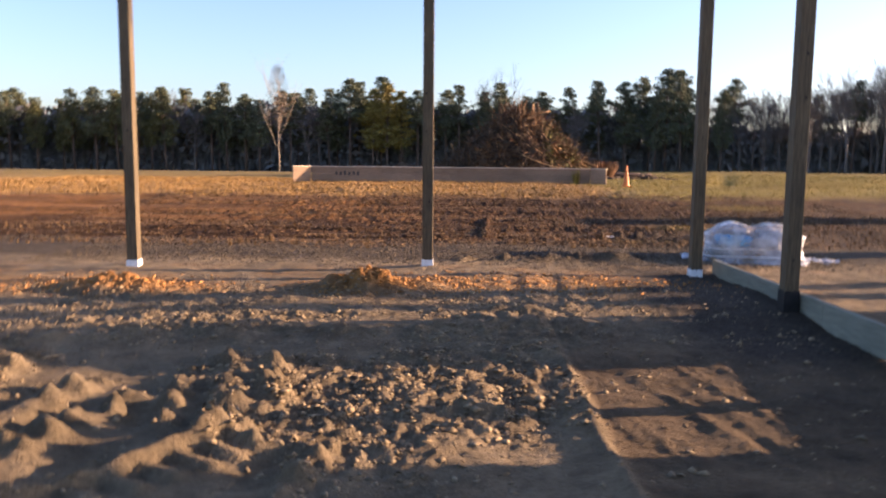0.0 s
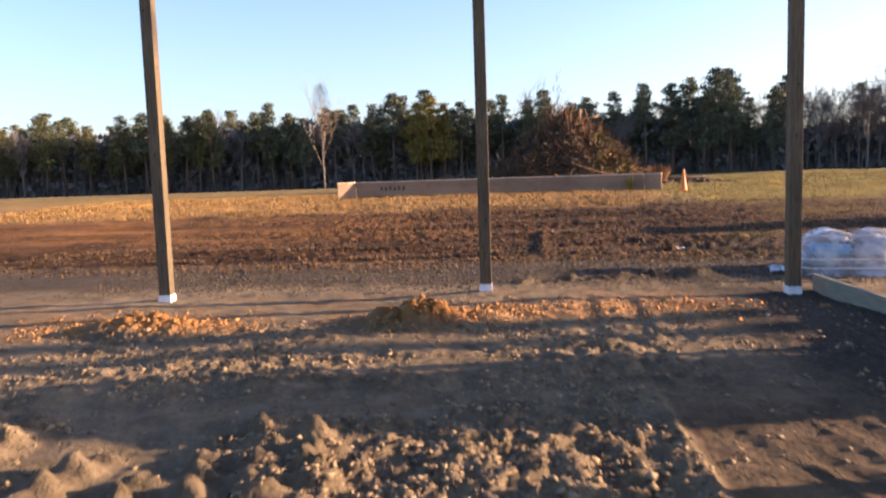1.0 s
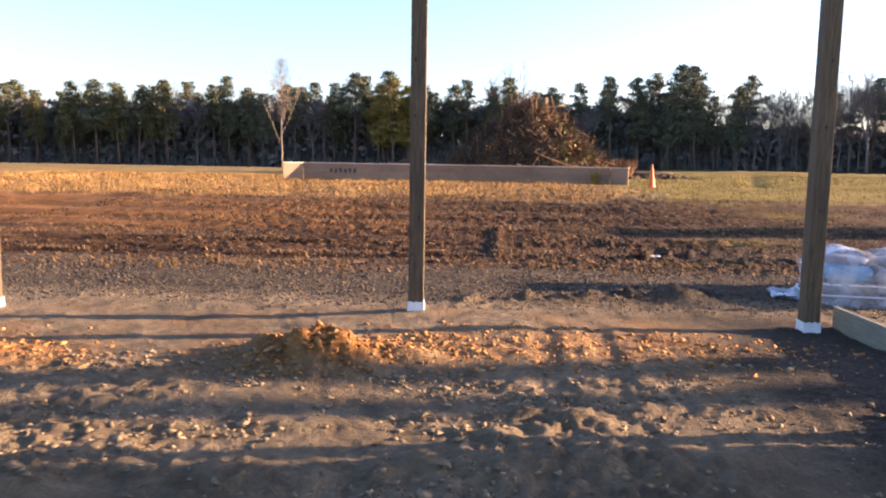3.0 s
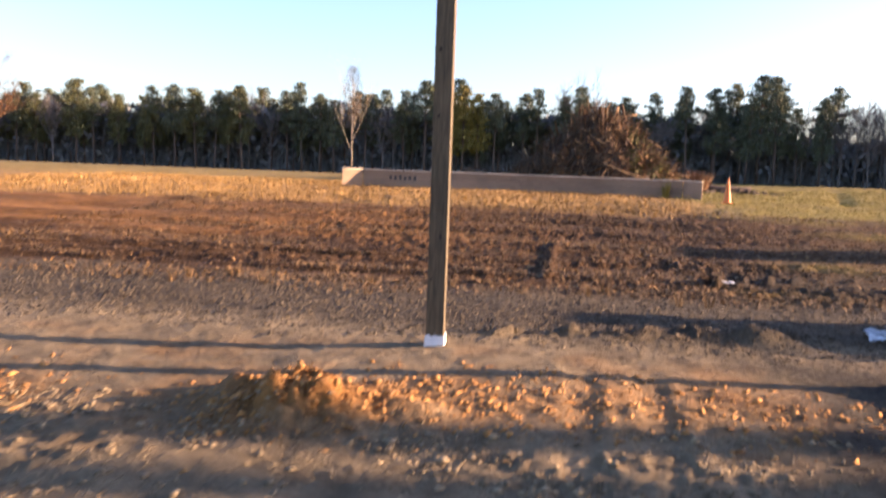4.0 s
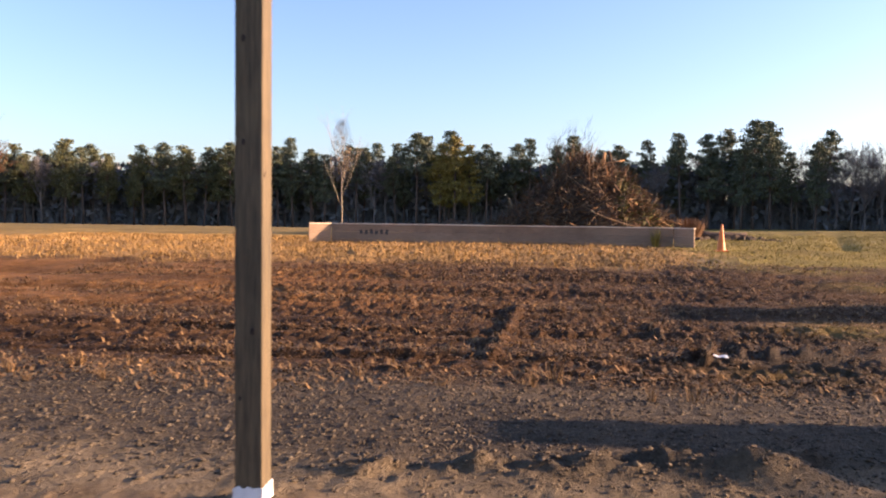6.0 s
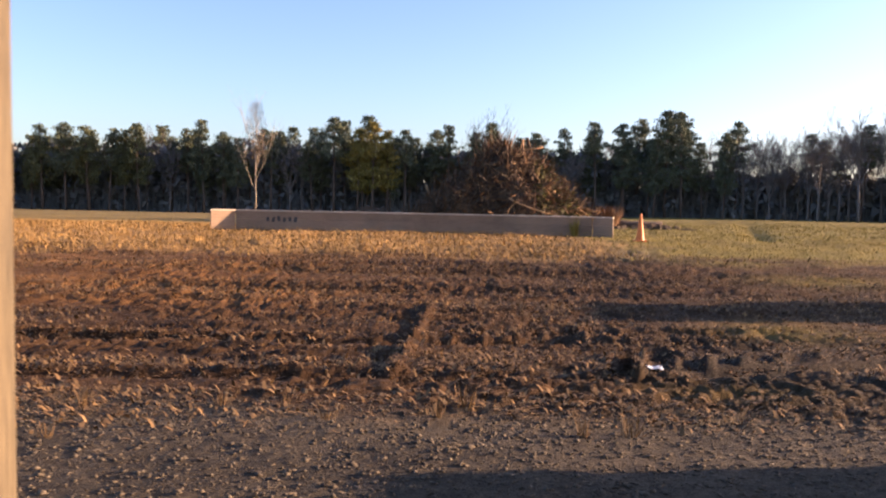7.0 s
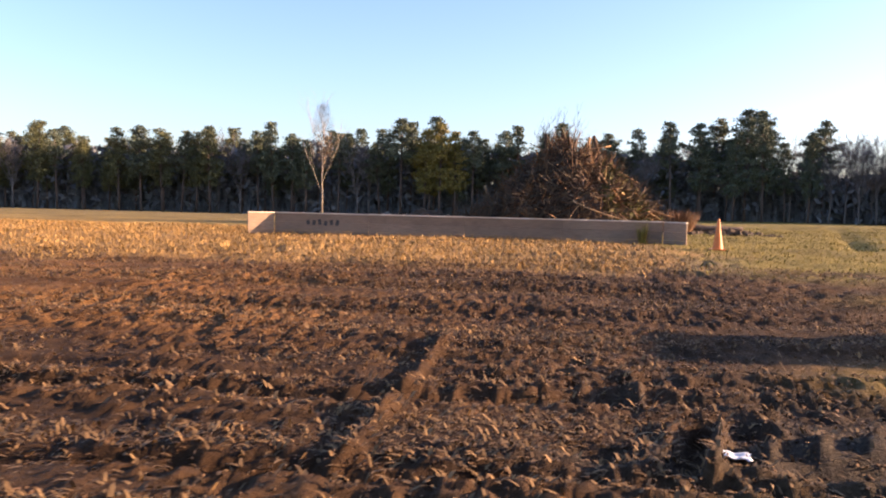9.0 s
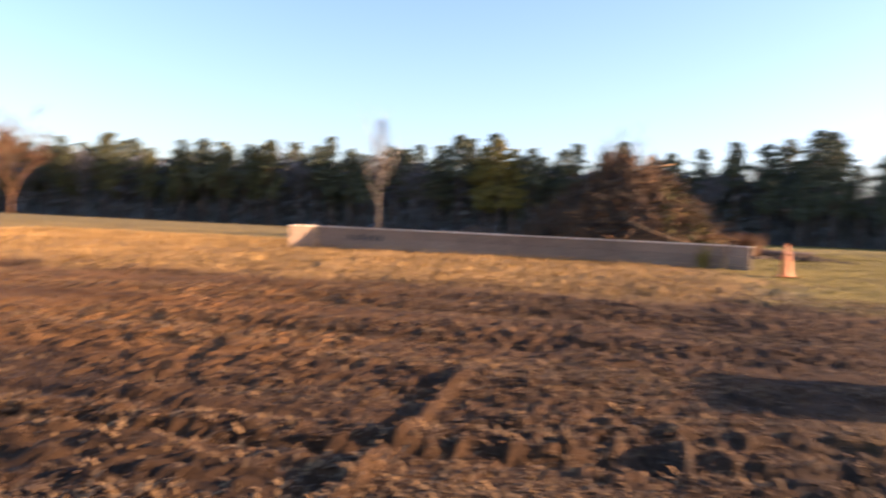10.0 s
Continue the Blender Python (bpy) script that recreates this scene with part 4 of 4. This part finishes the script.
# ---- loose clods, stones, straw and grass on the soil ----
def scatter(name, count, seed, area, size, material, label, category, keep, flat=0.58, sink=0.35):
    """Small faceted lumps, each turned and shaped its own way, lying on the ground where keep() allows."""
    g = np.random.default_rng(seed)
    x, y = g.uniform(area[0], area[1], count), g.uniform(area[2], area[3], count)
    ok = g.random(count) < keep(x, y)
    x, y = x[ok], y[ok]
    n = len(x)
    s = size[0] + (size[1] - size[0]) * g.random(n) ** 3.5
    base = np.array([(1, 0, 0), (0, 1, 0), (-1, 0, 0), (0, -1, 0), (0, 0, 1), (0, 0, -1)], float)
    v = base[None] * g.uniform(0.5, 1.3, (n, 6, 1)) * g.uniform(0.55, 1.35, (n, 1, 3)) + g.normal(0, 0.34, (n, 6, 3))
    a = g.uniform(0, 6.28, n)
    ca, sa = np.cos(a)[:, None], np.sin(a)[:, None]
    v = np.stack([v[..., 0] * ca - v[..., 1] * sa, v[..., 0] * sa + v[..., 1] * ca, v[..., 2] * flat], -1) * s[:, None, None]
    v += np.stack([x, y, ground_z(x, y) + s * flat * (0.5 - sink)], -1)[:, None]
    tri = np.array([(0, 1, 4), (1, 2, 4), (2, 3, 4), (3, 0, 4), (1, 0, 5), (2, 1, 5), (3, 2, 5), (0, 3, 5)])
    f = (tri[None] + (np.arange(n) * 6)[:, None, None]).reshape(-1, 3)
    return loose(name, v.reshape(-1, 3), f, material, label, category)


def loose(name, v, f, material, label, category):
    me = bpy.data.meshes.new(name)
    me.vertices.add(len(v))
    me.vertices.foreach_set("co", v.astype(np.float32).ravel())
    me.loops.add(f.size)
    me.loops.foreach_set("vertex_index", f.ravel().astype(np.int32))
    me.polygons.add(len(f))
    me.polygons.foreach_set("loop_start", np.arange(0, f.size, 3, dtype=np.int32))
    me.materials.append(material)
    me.update()
    me.validate()
    return tagged(new(name, me), label, category, kind="stuff")


def blades(name, count, seed, area, length, width, material, label, category, keep, upright=0.6):
    g = np.random.default_rng(seed)
    x, y = g.uniform(area[0], area[1], count), g.uniform(area[2], area[3], count)
    ok = g.random(count) < keep(x, y)
    x, y = x[ok], y[ok]
    n = len(x)
    ln = g.uniform(*length, n)
    a, t = g.uniform(0, 6.28, n), np.clip(g.normal(upright, 0.3, n), 0.03, 1.5)
    root = np.stack([x, y, ground_z(x, y) - 0.004], -1)
    d = np.stack([np.cos(a) * np.cos(t), np.sin(a) * np.cos(t), np.sin(t)], -1) * ln[:, None]
    w = np.stack([-np.sin(a), np.cos(a), 0 * a], -1) * g.uniform(*width, n)[:, None]
    up = np.array([0, 0, 0.008])
    v = np.stack([root - w, root + w, root + d * 0.55 + w * 0.8 + up, root + d * 0.55 - w * 0.8 + up, root + d * np.array([1, 1, 0.75])], 1)
    tri = np.array([(0, 1, 2), (0, 2, 3), (3, 2, 4)])
    f = (tri[None] + (np.arange(n) * 5)[:, None, None]).reshape(-1, 3)
    return loose(name, v.reshape(-1, 3), f, material, label, category)


def on_pad(x, y):
    field = 1.2 * bell(x, y, 0.05, 5.05, 1.0, 0.62) + 0.5 * step(0.45, 0.62, fbm(x * 0.9, y * 0.9, 5))
    field = field * (1 - step(0.86, 0.96, x)) * (1 - step(6.2, 6.8, y)) * (1 - 0.9 * bell(x, y, 0.55, 3.85, 0.5, 0.55))
    belt = step(6.2, 6.8, y) * step(0.38, 0.62, fbm(x * 1.6, y * 2.4, 105)) * (1 - 0.7 * step(1.2, 2.2, x)) * 0.7
    return np.clip(field + belt + 0.05, 0, 1)


def on_clay(x, y):
    return np.clip(1.2 * bell(x, y, -0.98, 8.78, 0.46, 0.40) + 0.5 * bell(x, y, -0.1, 9.15, 0.8, 0.4) + 0.8 * bell(x, y, -3.8, 8.8, 0.9, 0.42) + 0.22 * bell(x, y, 1.6, 9.35, 1.3, 0.5), 0, 1)


def flat_lanes(x, y):
    """Wheel lanes where the mud is pressed smooth."""
    k = 0
    for yy, sl, wid, x1 in ((16.0, 0.05, 0.42, 0.7), (19.6, 0.02, 0.5, -1.0), (23.2, 0.04, 0.6, 4.0), (14.55, 0.02, 0.3, 9.0)):
        k = np.maximum(k, np.exp(-((y - yy - sl * x) / wid) ** 4) * (1 - step(x1 - 0.6, x1, x)))
    return k


def on_mud(x, y):
    return (1 - 0.9 * flat_lanes(x, y)) * np.clip(step(13.2, 14.2, y) * (1 - step(27, 30, y)) * np.maximum(0.08, 3.0 * (fbm(x * 0.6, y * 1.5, 101) - 0.33)), 0, 1)


def on_track(x, y):
    return np.clip(step(10.4, 11.2, y) * (1 - step(13.6, 14.6, y)) * (0.35 + 0.7 * fbm(x * 1.5, y * 3, 103)), 0, 1)


scatter("soil_clods", 60000, 1, (-5.0, 3.3, 3.0, 8.9), (0.005, 0.032), CLOD_TAN, "tan crumbled clods over the churned pad", "soil", on_pad)
scatter("clay_clods", 36000, 2, (-5.5, 3.6, 8.2, 10.1), (0.005, 0.034), CLOD_CLAY, "orange clay clods heaped beside the posts", "clay", on_clay)
scatter("mud_clods", 50000, 3, (-8, 10, 13.0, 25.0), (0.006, 0.032), CLOD_DARK, "brown broken clods of the muddy field", "soil", on_mud)
scatter("track_stones", 70000, 4, (-6.0, 6.0, 10.3, 14.6), (0.005, 0.024), CLOD_GRAVEL, "loose stones and crumbs on the hard track", "gravel", on_track)
blades("dead_leaves", 210000, 5, (-10, 12, 12.8, 29.0), (0.04, 0.12), (0.005, 0.016), STRAW, "dry straw and stalks trodden into mud", "straw", lambda x, y: np.clip(1.1 * step(12.8, 13.8, y) * (1 - 0.85 * flat_lanes(x, y)) * (1 - 0.55 * step(2.6, 4.2, x)) * np.maximum(0.06, 2.2 * (fbm(x * 0.45, y * 1.3, 111) - 0.30)), 0, 1), 0.25)
blades("straw_tufts", 110000, 6, (-20, 12, 25.5, 42.0), (0.07, 0.20), (0.005, 0.013), STRAW_GOLD, "pale dry grass before the board wall", "straw", lambda x, y: step(26.2, 28.4, y + 3 * (fbm(x * 0.6, y * 0.6, 40) - 0.5)) * (0.2 + 0.8 * fbm(x * 0.8, y * 0.8, 112)) * (1 - step(3.5, 6.5, x)), 0.8)
blades("short_grass", 60000, 7, (4.5, 30, 26.0, 56.0), (0.05, 0.13), (0.005, 0.012), GRASS, "short yellow-green grass beside the wall", "grass", lambda x, y: step(26.6, 28.6, y + 3 * (fbm(x * 0.6, y * 0.6, 40) - 0.5)) * step(4.5, 7.5, x) * (0.3 + 0.7 * fbm(x * 0.6, y * 0.6, 113)), 0.8)


def scrap(x, y):
    bm = bmesh.new()
    bmesh.ops.create_grid(bm, x_segments=10, y_segments=6, size=1)
    for v in bm.verts:
        q = noise.noise(Vector((v.co.x * 1.7, v.co.y * 1.7, 8)))
        v.co = Vector((v.co.x * 0.13 * (1 + 0.3 * q), v.co.y * 0.07 * (1 - 0.3 * q), 0.05 + 0.03 * q))
    bmesh.ops.solidify(bm, geom=bm.faces[:], thickness=0.004)
    ob = part("plastic_scrap", bm, SHEET_PALE, smooth=True)
    ob.matrix_world = pose(x, y, gz(x, y) - 0.01, 0, 0, -10)
    tagged(ob, "pale scrap of plastic lying in a wheel rut", "scrap")


scrap(3.16, 15.6)


# ---- small growth round the wall and the pile ----
def tuft(name, x, y, height, spread, count, material, label, seed):
    rng = random.Random(seed)
    v, f = [], []
    for k in range(count):
        a, r = rng.uniform(0, 6.28), spread * rng.random() ** 0.7
        p = Vector((math.cos(a) * r * 0.5, math.sin(a) * r * 0.5, -0.02))
        e = p + Vector((math.cos(a) * r * 0.6 + rng.gauss(0, 0.03), math.sin(a) * r * 0.6, height * rng.uniform(0.5, 1.0)))
        w = Vector((-math.sin(a), math.cos(a), 0)) * 0.012 * height
        i = len(v)
        v += [p - w, p + w, (p + e) / 2 + w, (p + e) / 2 - w, e]
        f += [(i, i + 1, i + 2, i + 3), (i + 3, i + 2, i + 4)]
    ob = mesh_ob(name, v, f, material)
    ob.matrix_world = pose(x, y, gz(x, y))
    return tagged(ob, label, "weed" if name == "weed" else "bush")


tuft("weed", 5.75, 36.0, 0.75, 0.28, 90, GRASS, "yellow-green weed growing against the board wall", 1)
tuft("bush", 9.6, 49.0, 1.25, 0.9, 500, TWIGS_RUST, "low rusty bush beside the brush pile", 2)


def fallen_log(x, y, ln, r, yaw, material, label):
    v, f = [], []
    tube(v, f, [Vector((-ln / 2 + ln * k / 6, 0.06 * math.sin(k * 1.7), r * 0.8 + 0.03 * math.sin(k * 2.3))) for k in range(7)], [r * (1.1 - 0.06 * k) for k in range(7)], 8)
    ob = mesh_ob("fallen_log", v, f, material, None, True)
    ob.matrix_world = pose(x, y, gz(x, y), 0, 0, yaw)
    tagged(ob, label, "log", "logs beside the brush pile")


fallen_log(11.6, 50.5, 2.6, 0.17, 6, BARK_PINE, "dark log lying in grass beside the heap")
fallen_log(-3.2, 49.5, 1.6, 0.10, 30, LOG_PALE_LIT, "pale bare log end beside the heap")
fallen_log(-4.2, 49.8, 2.2, 0.12, -12, LOG_BROWN, "brown log lying beside the heap")


def weeds_along_track():
    rng = random.Random(31)
    for k in range(26):
        x, y = rng.uniform(-4.5, 4.5), rng.uniform(12.9, 14.0)
        ob = tuft("weed", x, y, rng.uniform(0.10, 0.24), rng.uniform(0.06, 0.14), 34, STRAW, "small tuft of dry grass at the track's edge", 40 + k)
        tagged(ob, group="dry tufts along the track")


weeds_along_track()
